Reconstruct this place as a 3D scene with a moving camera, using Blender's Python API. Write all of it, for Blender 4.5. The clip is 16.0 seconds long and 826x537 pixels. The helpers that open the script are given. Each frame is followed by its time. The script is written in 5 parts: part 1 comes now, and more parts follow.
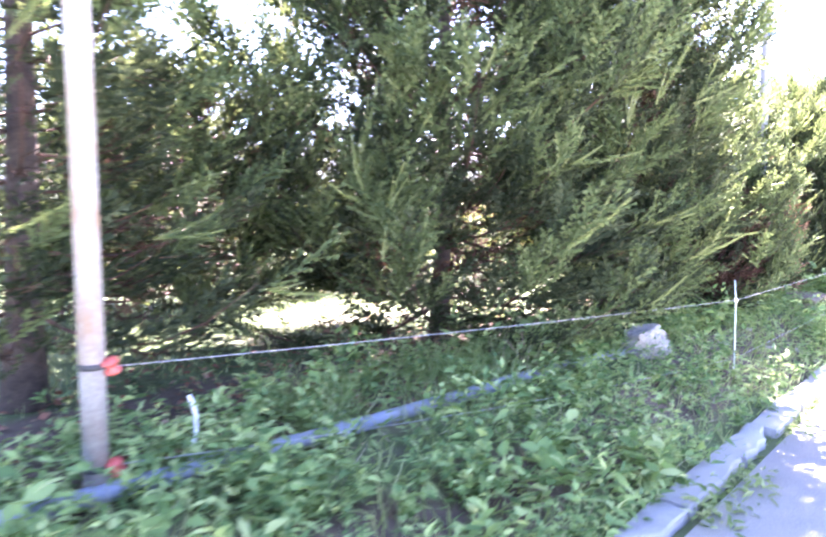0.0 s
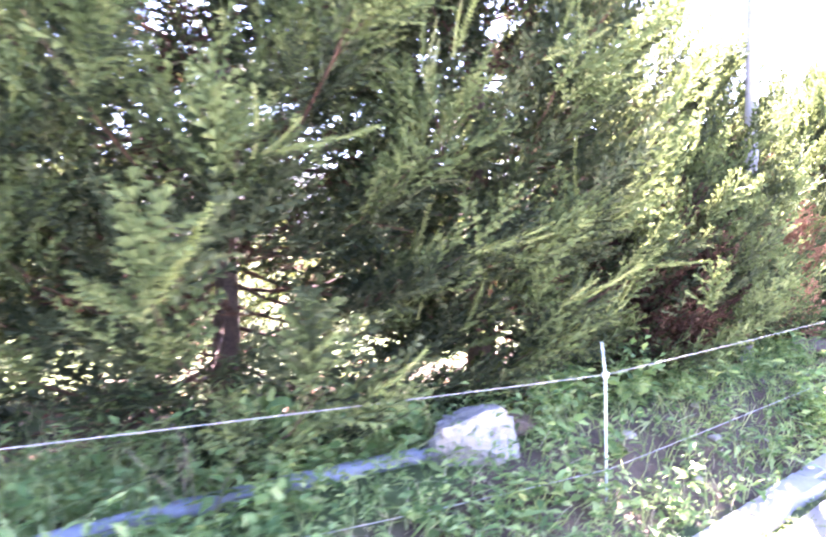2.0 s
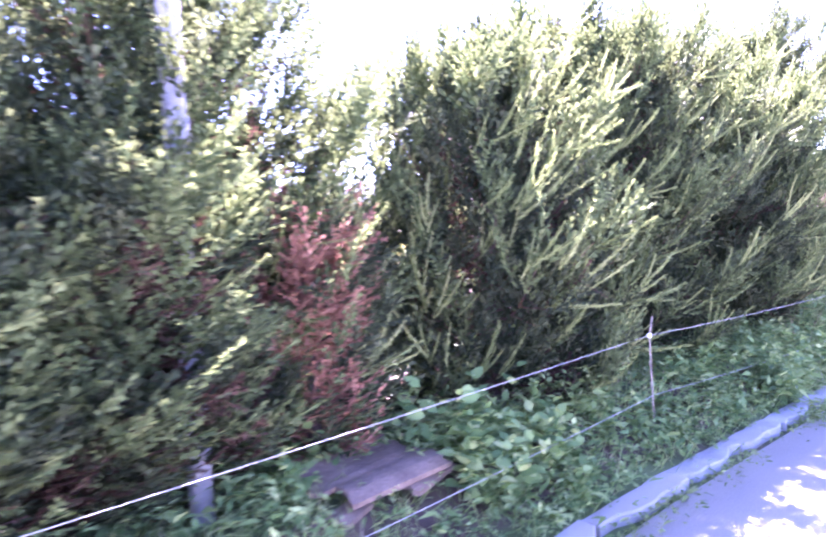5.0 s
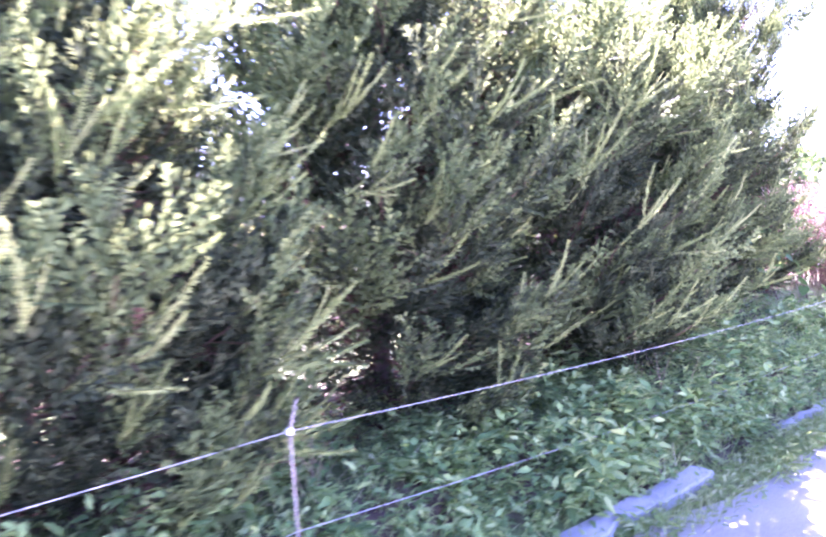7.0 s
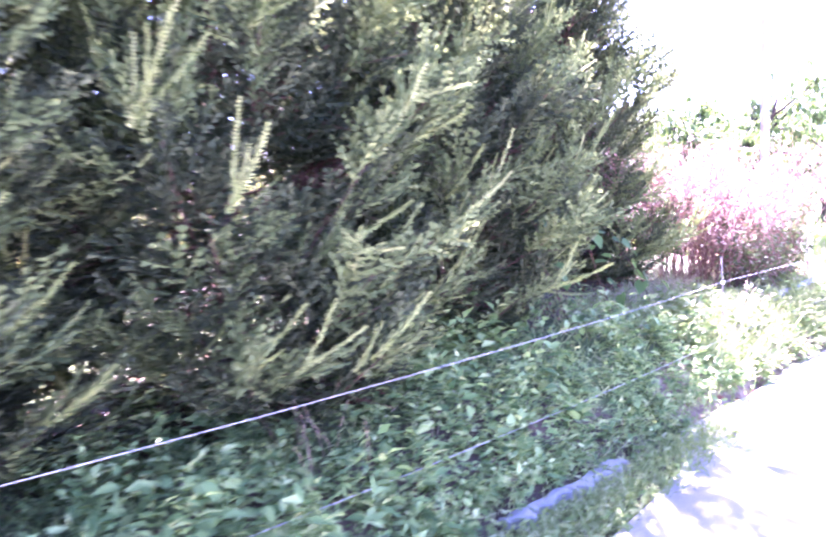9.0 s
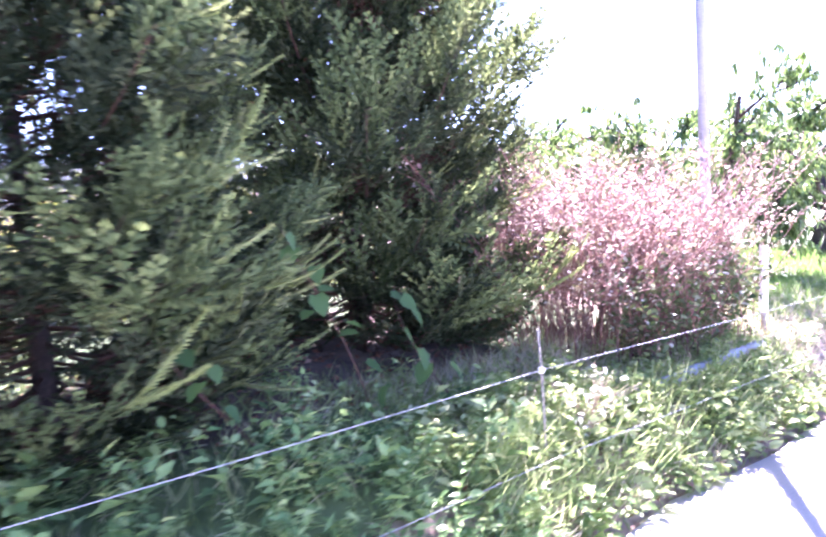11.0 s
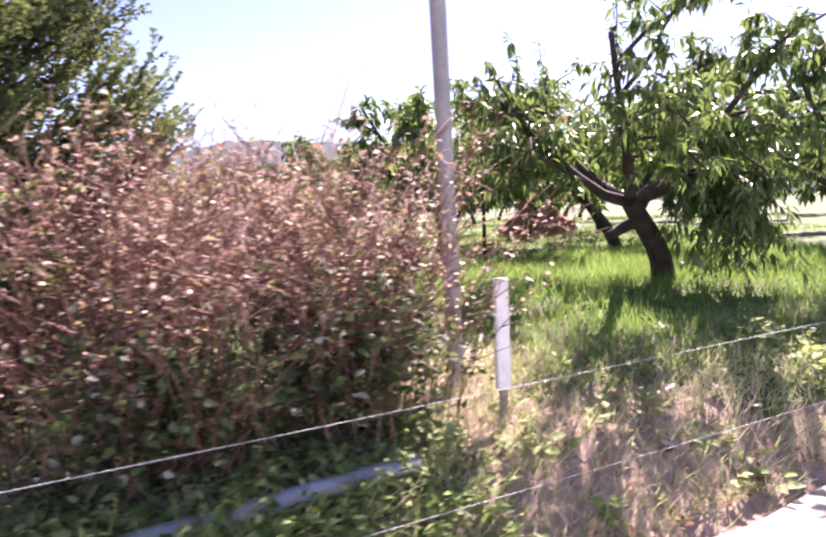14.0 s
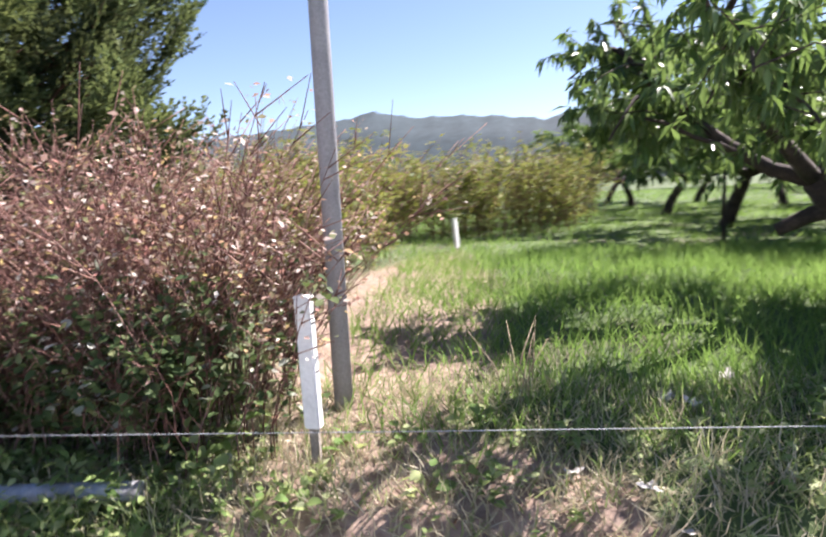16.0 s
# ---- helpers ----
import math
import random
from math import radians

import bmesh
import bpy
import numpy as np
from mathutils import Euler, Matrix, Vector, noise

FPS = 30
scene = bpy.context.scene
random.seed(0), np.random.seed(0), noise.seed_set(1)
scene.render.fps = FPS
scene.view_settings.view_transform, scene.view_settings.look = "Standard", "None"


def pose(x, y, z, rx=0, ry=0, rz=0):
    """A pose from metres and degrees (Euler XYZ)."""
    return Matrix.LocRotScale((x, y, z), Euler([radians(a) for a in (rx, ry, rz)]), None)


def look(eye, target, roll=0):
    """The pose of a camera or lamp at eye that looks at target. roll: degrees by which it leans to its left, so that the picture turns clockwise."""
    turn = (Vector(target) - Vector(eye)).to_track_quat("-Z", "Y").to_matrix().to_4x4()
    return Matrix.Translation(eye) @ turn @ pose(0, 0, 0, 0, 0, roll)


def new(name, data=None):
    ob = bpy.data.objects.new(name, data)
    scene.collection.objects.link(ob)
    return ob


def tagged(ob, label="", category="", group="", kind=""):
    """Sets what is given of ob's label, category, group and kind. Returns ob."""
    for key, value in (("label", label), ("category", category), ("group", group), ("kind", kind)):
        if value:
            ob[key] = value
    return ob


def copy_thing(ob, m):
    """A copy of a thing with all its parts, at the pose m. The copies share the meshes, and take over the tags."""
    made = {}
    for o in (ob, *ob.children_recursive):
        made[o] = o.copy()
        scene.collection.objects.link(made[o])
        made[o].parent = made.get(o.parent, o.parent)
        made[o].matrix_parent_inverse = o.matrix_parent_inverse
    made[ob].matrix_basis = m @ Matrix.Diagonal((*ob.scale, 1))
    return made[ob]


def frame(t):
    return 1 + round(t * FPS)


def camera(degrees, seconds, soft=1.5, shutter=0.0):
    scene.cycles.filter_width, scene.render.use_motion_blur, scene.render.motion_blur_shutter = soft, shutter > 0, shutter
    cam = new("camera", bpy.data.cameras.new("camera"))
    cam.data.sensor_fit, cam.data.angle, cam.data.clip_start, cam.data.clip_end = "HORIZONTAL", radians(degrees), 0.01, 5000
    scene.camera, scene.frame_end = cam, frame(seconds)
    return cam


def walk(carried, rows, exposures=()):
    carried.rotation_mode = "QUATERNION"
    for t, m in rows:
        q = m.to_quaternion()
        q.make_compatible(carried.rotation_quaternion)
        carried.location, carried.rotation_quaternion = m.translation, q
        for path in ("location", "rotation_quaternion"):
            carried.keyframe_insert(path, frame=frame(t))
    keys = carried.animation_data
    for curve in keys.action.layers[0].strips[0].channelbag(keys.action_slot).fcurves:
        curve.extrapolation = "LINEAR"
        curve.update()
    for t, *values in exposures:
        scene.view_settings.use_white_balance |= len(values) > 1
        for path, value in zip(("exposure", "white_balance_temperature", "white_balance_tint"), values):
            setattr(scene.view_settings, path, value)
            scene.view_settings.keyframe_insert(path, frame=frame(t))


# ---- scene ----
cam = camera(64.0, 16.0, soft=2.2, shutter=0.5)
PATH = [
    (0, (0.166, -0.154, 1.369), (-1.299, 1.196, 1.196), 0.0),
    (0.5, (0.171, 0.534, 1.428), (-1.315, 1.861, 1.258), 0.0),
    (1, (0.174, 1.23, 1.449), (-1.371, 2.488, 1.275), 0.3),
    (1.5, (0.14, 1.879, 1.409), (-1.454, 3.078, 1.264), -0.1),
    (2, (0.123, 2.502, 1.356), (-1.508, 3.654, 1.249), -0.5),
    (2.5, (0.275, 3.24, 1.46), (-1.387, 4.342, 1.315), -1.8),
    (3, (0.325, 3.959, 1.445), (-1.3, 5.115, 1.298), -1.9),
    (3.5, (0.259, 4.686, 1.419), (-1.314, 5.913, 1.269), -2.3),
    (4, (0.211, 5.428, 1.435), (-1.343, 6.681, 1.301), -2.8),
    (4.5, (0.103, 6.144, 1.44), (-1.422, 7.433, 1.324), -2.8),
    (5, (0.054, 6.837, 1.423), (-1.463, 8.138, 1.347), -3.3),
    (7.5, (0.034, 10.255, 1.469), (-1.517, 11.512, 1.358), -2.7),
    (8, (-0.009, 10.947, 1.458), (-1.55, 12.214, 1.322), -3.0),
    (8.5, (-0.051, 11.59, 1.445), (-1.546, 12.908, 1.269), -3.0),
    (9, (-0.049, 12.231, 1.433), (-1.525, 13.567, 1.243), -2.8),
    (11.5, (-0.199, 15.667, 1.408), (-1.783, 16.883, 1.309), -2.8),
    (12, (-0.112, 16.271, 1.394), (-1.73, 17.444, 1.299), -2.7),
    (12.5, (-0.1, 16.928, 1.391), (-1.741, 18.067, 1.287), -2.6),
    (13, (-0.054, 17.571, 1.417), (-1.727, 18.66, 1.288), -2.5),
    (13.5, (-0.009, 18.245, 1.43), (-1.731, 19.251, 1.287), -3.0),
    (14, (0.024, 18.885, 1.469), (-1.742, 19.807, 1.301), -3.1),
    (14.5, (0.077, 19.548, 1.494), (-1.76, 20.318, 1.315), -3.7),
    (15, (0.066, 20.172, 1.516), (-1.853, 20.706, 1.331), -4.3),
    (15.5, (-0.037, 20.815, 1.497), (-2.019, 21.016, 1.314), -4.4),
    (16, (-0.062, 21.43, 1.529), (-2.037, 21.227, 1.29), -2.9),
]
walk(cam, [(t, look(eye, target, roll)) for t, eye, target, roll in PATH], exposures=[(0, 5.0, 6200, 38), (2, 5.35, 6350, 44), (3.5, 4.95, 5500, 62), (5, 4.75, 5500, 66), (7.5, 5.15, 5550, 70), (8.5, 5.42, 5550, 72), (9, 5.2, 5550, 70), (11.5, 3.95, 5600, 46), (12.5, 3.2, 6050, 43), (13.5, 2.7, 6500, 41), (15, 2.15, 6850, 36), (16, 2.0, 6350, 20)])

# ---- world, sun ----
world = bpy.data.worlds.new("world")
scene.world = world
world.use_nodes = True
wn = world.node_tree
sky = wn.nodes.new("ShaderNodeTexSky")
sky.sky_type = "NISHITA"
sky.sun_disc = False
SUN_DIR = Vector((-0.60, 0.87, 1.18)).normalized()  # towards the sun
sky.sun_elevation = math.asin(SUN_DIR.z)
sky.sun_rotation = math.atan2(SUN_DIR.x, SUN_DIR.y)
sky.air_density, sky.dust_density, sky.ozone_density = 0.7, 0.35, 1.0
bg = next(n for n in wn.nodes if n.type == "BACKGROUND")
bg.inputs["Strength"].default_value = 0.056
wn.links.new(sky.outputs["Color"], bg.inputs["Color"])
sun_data = bpy.data.lights.new("sun", "SUN")
sun_data.energy, sun_data.angle, sun_data.color = 4.6, radians(0.53), (1.0, 0.95, 0.87)
sun = new("sun", sun_data)
sun.matrix_world = look(SUN_DIR * 60, (0, 0, 0))

# ---- materials ----


def ramp_color(nt, fac, stops):
    r = nt.nodes.new("ShaderNodeValToRGB")
    el = r.color_ramp.elements
    while len(el) < len(stops):
        el.new(0.5)
    for e, (p, c) in zip(el, stops):
        e.position, e.color = p, (*c, 1)
    nt.links.new(fac, r.inputs["Fac"])
    return r.outputs["Color"]


def noise_fac(nt, scale, detail=4.0, rough=0.6, vector=None):
    n = nt.nodes.new("ShaderNodeTexNoise")
    n.inputs["Scale"].default_value, n.inputs["Detail"].default_value, n.inputs["Roughness"].default_value = scale, detail, rough
    if vector is None:
        g = nt.nodes.new("ShaderNodeNewGeometry")
        vector = g.outputs["Position"]
    nt.links.new(vector, n.inputs["Vector"])
    return n.outputs["Fac"]


def mix_color(nt, fac, a, b, kind="MIX"):
    m = nt.nodes.new("ShaderNodeMix")
    m.data_type, m.blend_type = "RGBA", kind
    if isinstance(fac, float):
        m.inputs[0].default_value = fac
    else:
        nt.links.new(fac, m.inputs[0])
    for i, v in ((6, a), (7, b)):
        if isinstance(v, tuple):
            m.inputs[i].default_value = (*v, 1)
        else:
            nt.links.new(v, m.inputs[i])
    return m.outputs[2]


def surface(name, stops, scale, rough=0.8, fine=60.0, fine_amount=0.35, bump=0.3, bump_scale=None, metal=0.0, big=None):
    """Colour from a noise through stops, fine grain multiplied over it, and a bump."""
    m = bpy.data.materials.new(name)
    m.use_nodes = True
    nt = m.node_tree
    bsdf = nt.nodes["Principled BSDF"]
    tc = nt.nodes.new("ShaderNodeTexCoord").outputs["Object"]
    col = ramp_color(nt, noise_fac(nt, scale, vector=tc), stops)
    grain = ramp_color(nt, noise_fac(nt, fine, 3, vector=tc), [(0.3, (1 - fine_amount,) * 3), (0.7, (1.0,) * 3)])
    col = mix_color(nt, 1.0, col, grain, "MULTIPLY")
    if big:
        col = mix_color(nt, ramp_color(nt, noise_fac(nt, big[0], vector=tc), [(0.45, (0, 0, 0)), (0.65, (1, 1, 1))]), col, big[1])
    nt.links.new(col, bsdf.inputs["Base Color"])
    bsdf.inputs["Roughness"].default_value, bsdf.inputs["Metallic"].default_value = rough, metal
    b = nt.nodes.new("ShaderNodeBump")
    b.inputs["Strength"].default_value, b.inputs["Distance"].default_value = bump, 0.01
    nt.links.new(noise_fac(nt, bump_scale or fine, 4, vector=tc), b.inputs["Height"])
    nt.links.new(b.outputs["Normal"], bsdf.inputs["Normal"])
    return m


def leaf_material(name, stops, through_color, through_share=0.4, rough=0.5, patch=1.2, gloss=0.1):
    """Leaves: colour differs leaf by leaf and patch by patch; light passes through."""
    m = bpy.data.materials.new(name)
    m.use_nodes = True
    nt = m.node_tree
    bsdf, out = nt.nodes["Principled BSDF"], nt.nodes["Material Output"]
    geo = nt.nodes.new("ShaderNodeNewGeometry")
    fac = nt.nodes.new("ShaderNodeMath")
    fac.operation = "MULTIPLY_ADD"
    fac.inputs[1].default_value = 0.55
    nt.links.new(geo.outputs["Random Per Island"], fac.inputs[0])
    half = nt.nodes.new("ShaderNodeMath")
    half.operation = "MULTIPLY"
    half.inputs[1].default_value = 0.45
    nt.links.new(noise_fac(nt, patch, 2, vector=geo.outputs["Position"]), half.inputs[0])
    nt.links.new(half.outputs[0], fac.inputs[2])
    col = ramp_color(nt, fac.outputs[0], stops)
    nt.links.new(col, bsdf.inputs["Base Color"])
    bsdf.inputs["Roughness"].default_value = rough
    bsdf.inputs["Specular IOR Level"].default_value = gloss
    tr = nt.nodes.new("ShaderNodeBsdfTranslucent")
    nt.links.new(mix_color(nt, 0.5, col, through_color), tr.inputs["Color"])
    mx = nt.nodes.new("ShaderNodeMixShader")
    mx.inputs["Fac"].default_value = through_share
    nt.links.new(bsdf.outputs[0], mx.inputs[1])
    nt.links.new(tr.outputs[0], mx.inputs[2])
    nt.links.new(mx.outputs[0], out.inputs["Surface"])
    return m


M_BARK = surface("cedar bark", [(0.3, (0.045, 0.032, 0.026)), (0.7, (0.14, 0.10, 0.08))], 9, 0.95, 70, 0.5, 0.8)
M_TWIG = surface("young twig", [(0.3, (0.05, 0.026, 0.018)), (0.7, (0.14, 0.065, 0.04))], 6, 0.8, 90)
M_PEACHBARK = surface("peach bark", [(0.3, (0.028, 0.021, 0.018)), (0.7, (0.09, 0.066, 0.055))], 7, 0.95, 50, 0.5, 0.9)
M_CANE = surface("dry red cane", [(0.25, (0.07, 0.026, 0.022)), (0.5, (0.21, 0.095, 0.075)), (0.75, (0.40, 0.27, 0.22))], 5, 0.75, 60)
M_CEDAR = leaf_material("cedar needles", [(0.12, (0.013, 0.021, 0.015)), (0.45, (0.038, 0.055, 0.034)), (0.7, (0.085, 0.105, 0.06)), (0.92, (0.14, 0.16, 0.085))], (0.2, 0.24, 0.07), 0.28, 0.6, patch=5.0, gloss=0.03)
# Fresh tips, lightened further: the crown's light-and-dark layering is put into colour.
M_TIP = leaf_material("fresh lightened conifer tips", [(0.12, (0.045, 0.072, 0.034)), (0.45, (0.10, 0.14, 0.062)), (0.75, (0.17, 0.215, 0.09)), (0.95, (0.25, 0.28, 0.13))], (0.26, 0.31, 0.09), 0.3, 0.55, patch=4.0, gloss=0.05)
# Young growth; its paleness also stands in for sun on the outer sprays.
M_SHOOT = leaf_material("sunlit-toned young shoots", [(0.1, (0.14, 0.19, 0.08)), (0.5, (0.28, 0.34, 0.13)), (0.95, (0.48, 0.52, 0.25))], (0.42, 0.48, 0.15), 0.4)
M_RUST = leaf_material("rusty dead needles", [(0.1, (0.15, 0.07, 0.05)), (0.6, (0.32, 0.165, 0.115)), (0.95, (0.48, 0.30, 0.21))], (0.44, 0.22, 0.14), 0.3)
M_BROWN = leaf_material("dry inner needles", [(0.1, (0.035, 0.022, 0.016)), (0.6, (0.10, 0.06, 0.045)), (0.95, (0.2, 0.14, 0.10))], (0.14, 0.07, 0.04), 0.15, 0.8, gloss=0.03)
M_WEED = leaf_material("verge weeds", [(0.1, (0.04, 0.08, 0.034)), (0.35, (0.12, 0.21, 0.08)), (0.6, (0.26, 0.37, 0.14)), (0.85, (0.46, 0.52, 0.23)), (0.97, (0.60, 0.52, 0.28))], (0.28, 0.42, 0.08), 0.3, 0.4)
M_GRASS = leaf_material("grass blades", [(0.1, (0.09, 0.16, 0.05)), (0.5, (0.23, 0.32, 0.11)), (0.9, (0.54, 0.53, 0.31))], (0.40, 0.46, 0.17), 0.45)
M_TURF = leaf_material("orchard turf blades", [(0.1, (0.045, 0.10, 0.022)), (0.5, (0.13, 0.235, 0.055)), (0.85, (0.29, 0.38, 0.125)), (0.96, (0.5, 0.47, 0.26))], (0.3, 0.46, 0.1), 0.45)
M_FLOWER = leaf_material("white and yellow flower heads", [(0.1, (0.10, 0.16, 0.06)), (0.35, (0.75, 0.74, 0.68)), (0.7, (0.85, 0.84, 0.78)), (0.9, (0.7, 0.5, 0.06))], (0.6, 0.6, 0.4), 0.3)
M_STRAW = leaf_material("dry straw", [(0.1, (0.22, 0.19, 0.12)), (0.5, (0.42, 0.37, 0.26)), (0.9, (0.62, 0.56, 0.44))], (0.46, 0.42, 0.26), 0.3)
M_PEACH = leaf_material("peach leaves", [(0.1, (0.026, 0.055, 0.02)), (0.5, (0.075, 0.135, 0.045)), (0.9, (0.23, 0.30, 0.12))], (0.26, 0.38, 0.08), 0.34, 0.32, gloss=0.3)
M_BERRY = leaf_material("berry leaves", [(0.1, (0.07, 0.11, 0.035)), (0.45, (0.15, 0.19, 0.06)), (0.75, (0.28, 0.26, 0.08)), (0.95, (0.34, 0.15, 0.09))], (0.34, 0.36, 0.06), 0.35)
M_PALELEAF = leaf_material("pale dry leaves", [(0.1, (0.09, 0.12, 0.05)), (0.28, (0.18, 0.20, 0.09)), (0.42, (0.30, 0.13, 0.11)), (0.56, (0.62, 0.58, 0.52)), (0.68, (0.36, 0.17, 0.14)), (0.79, (0.45, 0.37, 0.13)), (0.86, (0.70, 0.66, 0.60)), (0.95, (0.30, 0.13, 0.11))], (0.5, 0.4, 0.3), 0.25)
M_BROADLEAF = leaf_material("broad leaves", [(0.1, (0.06, 0.11, 0.035)), (0.4, (0.16, 0.25, 0.08)), (0.65, (0.34, 0.40, 0.17)), (0.9, (0.58, 0.58, 0.36))], (0.42, 0.5, 0.14), 0.4)
M_LITTER = leaf_material("fallen leaves", [(0.1, (0.11, 0.045, 0.03)), (0.6, (0.26, 0.12, 0.08)), (0.9, (0.5, 0.36, 0.26))], (0.3, 0.15, 0.08), 0.1, 0.8)
M_CONCRETE = surface("weathered concrete", [(0.3, (0.30, 0.30, 0.31)), (0.7, (0.50, 0.50, 0.50))], 4, 0.9, 120, 0.3, 0.5, big=(2.0, (0.34, 0.32, 0.30)))
M_ROAD = surface("pale concrete road", [(0.3, (0.42, 0.41, 0.40)), (0.7, (0.56, 0.55, 0.53))], 1.2, 0.9, 90, 0.3, 0.4, big=(0.6, (0.40, 0.39, 0.37)))
M_ROCK = surface("pale rock", [(0.3, (0.22, 0.20, 0.18)), (0.48, (0.42, 0.40, 0.38)), (0.7, (0.60, 0.58, 0.55))], 6, 0.95, 45, 0.5, 1.0, big=(6.0, (0.34, 0.30, 0.25)))
M_SLAB = surface("brown board", [(0.3, (0.16, 0.11, 0.085)), (0.7, (0.30, 0.22, 0.17))], 6, 0.85, 60, 0.4, 0.5)
M_PIPE = surface("grey plastic pipe", [(0.3, (0.20, 0.235, 0.30)), (0.7, (0.32, 0.36, 0.44))], 3, 0.6, 60, 0.3, 0.15, big=(5.0, (0.17, 0.165, 0.16)))
M_STEEL = surface("galvanised steel", [(0.3, (0.34, 0.33, 0.32)), (0.7, (0.56, 0.56, 0.56))], 5, 0.6, 60, 0.35, 0.25, metal=0.2, big=(3.2, (0.33, 0.22, 0.15)))
M_GREYPOLE = surface("grey concrete pole", [(0.3, (0.25, 0.25, 0.28)), (0.7, (0.38, 0.38, 0.41))], 4, 0.8, 80, 0.25, 0.3)
M_WHITE = surface("white painted wood", [(0.3, (0.66, 0.66, 0.68)), (0.7, (0.82, 0.82, 0.82))], 6, 0.6, 50, 0.15, 0.3)
M_OLDWOOD = surface("weathered wood", [(0.3, (0.22, 0.19, 0.16)), (0.7, (0.42, 0.38, 0.33))], 8, 0.9, 90, 0.4, 0.5)
M_WIRE = surface("white fence cord", [(0.3, (0.34, 0.35, 0.37)), (0.7, (0.52, 0.52, 0.54))], 20, 0.6, 300, 0.3, 0.3)
M_RED = surface("faded red plastic", [(0.3, (0.46, 0.075, 0.06)), (0.7, (0.62, 0.13, 0.10))], 20, 0.45, 90, 0.2, 0.1)
M_BLACK = surface("black band", [(0.3, (0.02, 0.02, 0.022)), (0.7, (0.045, 0.045, 0.05))], 20, 0.5, 90, 0.2, 0.1)
M_BLUE = surface("blue plastic", [(0.3, (0.05, 0.12, 0.4)), (0.7, (0.10, 0.2, 0.55))], 20, 0.45, 90, 0.2, 0.1)
M_TEAL = surface("pale green plastic", [(0.3, (0.42, 0.56, 0.56)), (0.7, (0.62, 0.74, 0.74))], 20, 0.5, 90, 0.2, 0.1)
# Blue of the distance: haze is mixed into the forest colour.
M_HILL = surface("hazy wooded hill", [(0.3, (0.02, 0.036, 0.045)), (0.7, (0.04, 0.062, 0.075))], 0.02, 1.0, 0.12, 0.4, 0.0)


def ground_material():
    m = bpy.data.materials.new("earth and turf")
    m.use_nodes = True
    nt = m.node_tree
    bsdf = nt.nodes["Principled BSDF"]
    tc = nt.nodes.new("ShaderNodeTexCoord").outputs["Object"]
    turf = ramp_color(nt, noise_fac(nt, 1.6, 5, vector=tc), [(0.3, (0.04, 0.06, 0.02)), (0.5, (0.065, 0.10, 0.03)), (0.72, (0.10, 0.135, 0.042))])
    soil = ramp_color(nt, noise_fac(nt, 5.0, 5, vector=tc), [(0.3, (0.042, 0.030, 0.022)), (0.7, (0.135, 0.098, 0.068))])
    straw = ramp_color(nt, noise_fac(nt, 14.0, 5, vector=tc), [(0.3, (0.16, 0.105, 0.08)), (0.7, (0.38, 0.28, 0.215))])
    base = mix_color(nt, ramp_color(nt, noise_fac(nt, 0.9, 4, vector=tc), [(0.55, (0, 0, 0)), (0.72, (1, 1, 1))]), turf, soil)
    # bare soil along the hedge, cut straw along the berry rows: masks kept on the mesh
    for layer, other in (("soil", soil), ("straw", straw)):
        at = nt.nodes.new("ShaderNodeAttribute")
        at.attribute_name = layer
        br = nt.nodes.new("ShaderNodeMath")
        br.operation = "MULTIPLY_ADD"
        br.inputs[1].default_value, br.inputs[2].default_value = 1.0, -0.25
        add = nt.nodes.new("ShaderNodeMath")
        add.operation = "MULTIPLY_ADD"
        add.inputs[1].default_value = 0.6
        nt.links.new(noise_fac(nt, 3.0, 4, vector=tc), add.inputs[0])
        nt.links.new(at.outputs["Fac"], br.inputs[0])
        nt.links.new(br.outputs[0], add.inputs[2])
        base = mix_color(nt, ramp_color(nt, add.outputs[0], [(0.4, (0, 0, 0)), (0.6, (1, 1, 1))]), base, other)
    nt.links.new(base, bsdf.inputs["Base Color"])
    bsdf.inputs["Roughness"].default_value = 0.95
    b = nt.nodes.new("ShaderNodeBump")
    b.inputs["Strength"].default_value, b.inputs["Distance"].default_value = 0.6, 0.02
    nt.links.new(noise_fac(nt, 25.0, 5, vector=tc), b.inputs["Height"])
    nt.links.new(b.outputs["Normal"], bsdf.inputs["Normal"])
    return m


M_GROUND = ground_material()

# ---- mesh helpers ----
rng = np.random.default_rng(7)


def link(name, mesh, material, parent=None, label=""):
    mesh.materials.append(material)
    ob = new(name, mesh)
    if parent is not None:
        ob.parent = parent
    if label:
        ob["label"] = label
    return ob


def part(name, bm, material, parent=None, label="", smooth=False):
    me = bpy.data.meshes.new(name)
    bm.to_mesh(me)
    bm.free()
    if smooth:
        me.polygons.foreach_set("use_smooth", np.ones(len(me.polygons), bool))
    return link(name, me, material, parent, label)


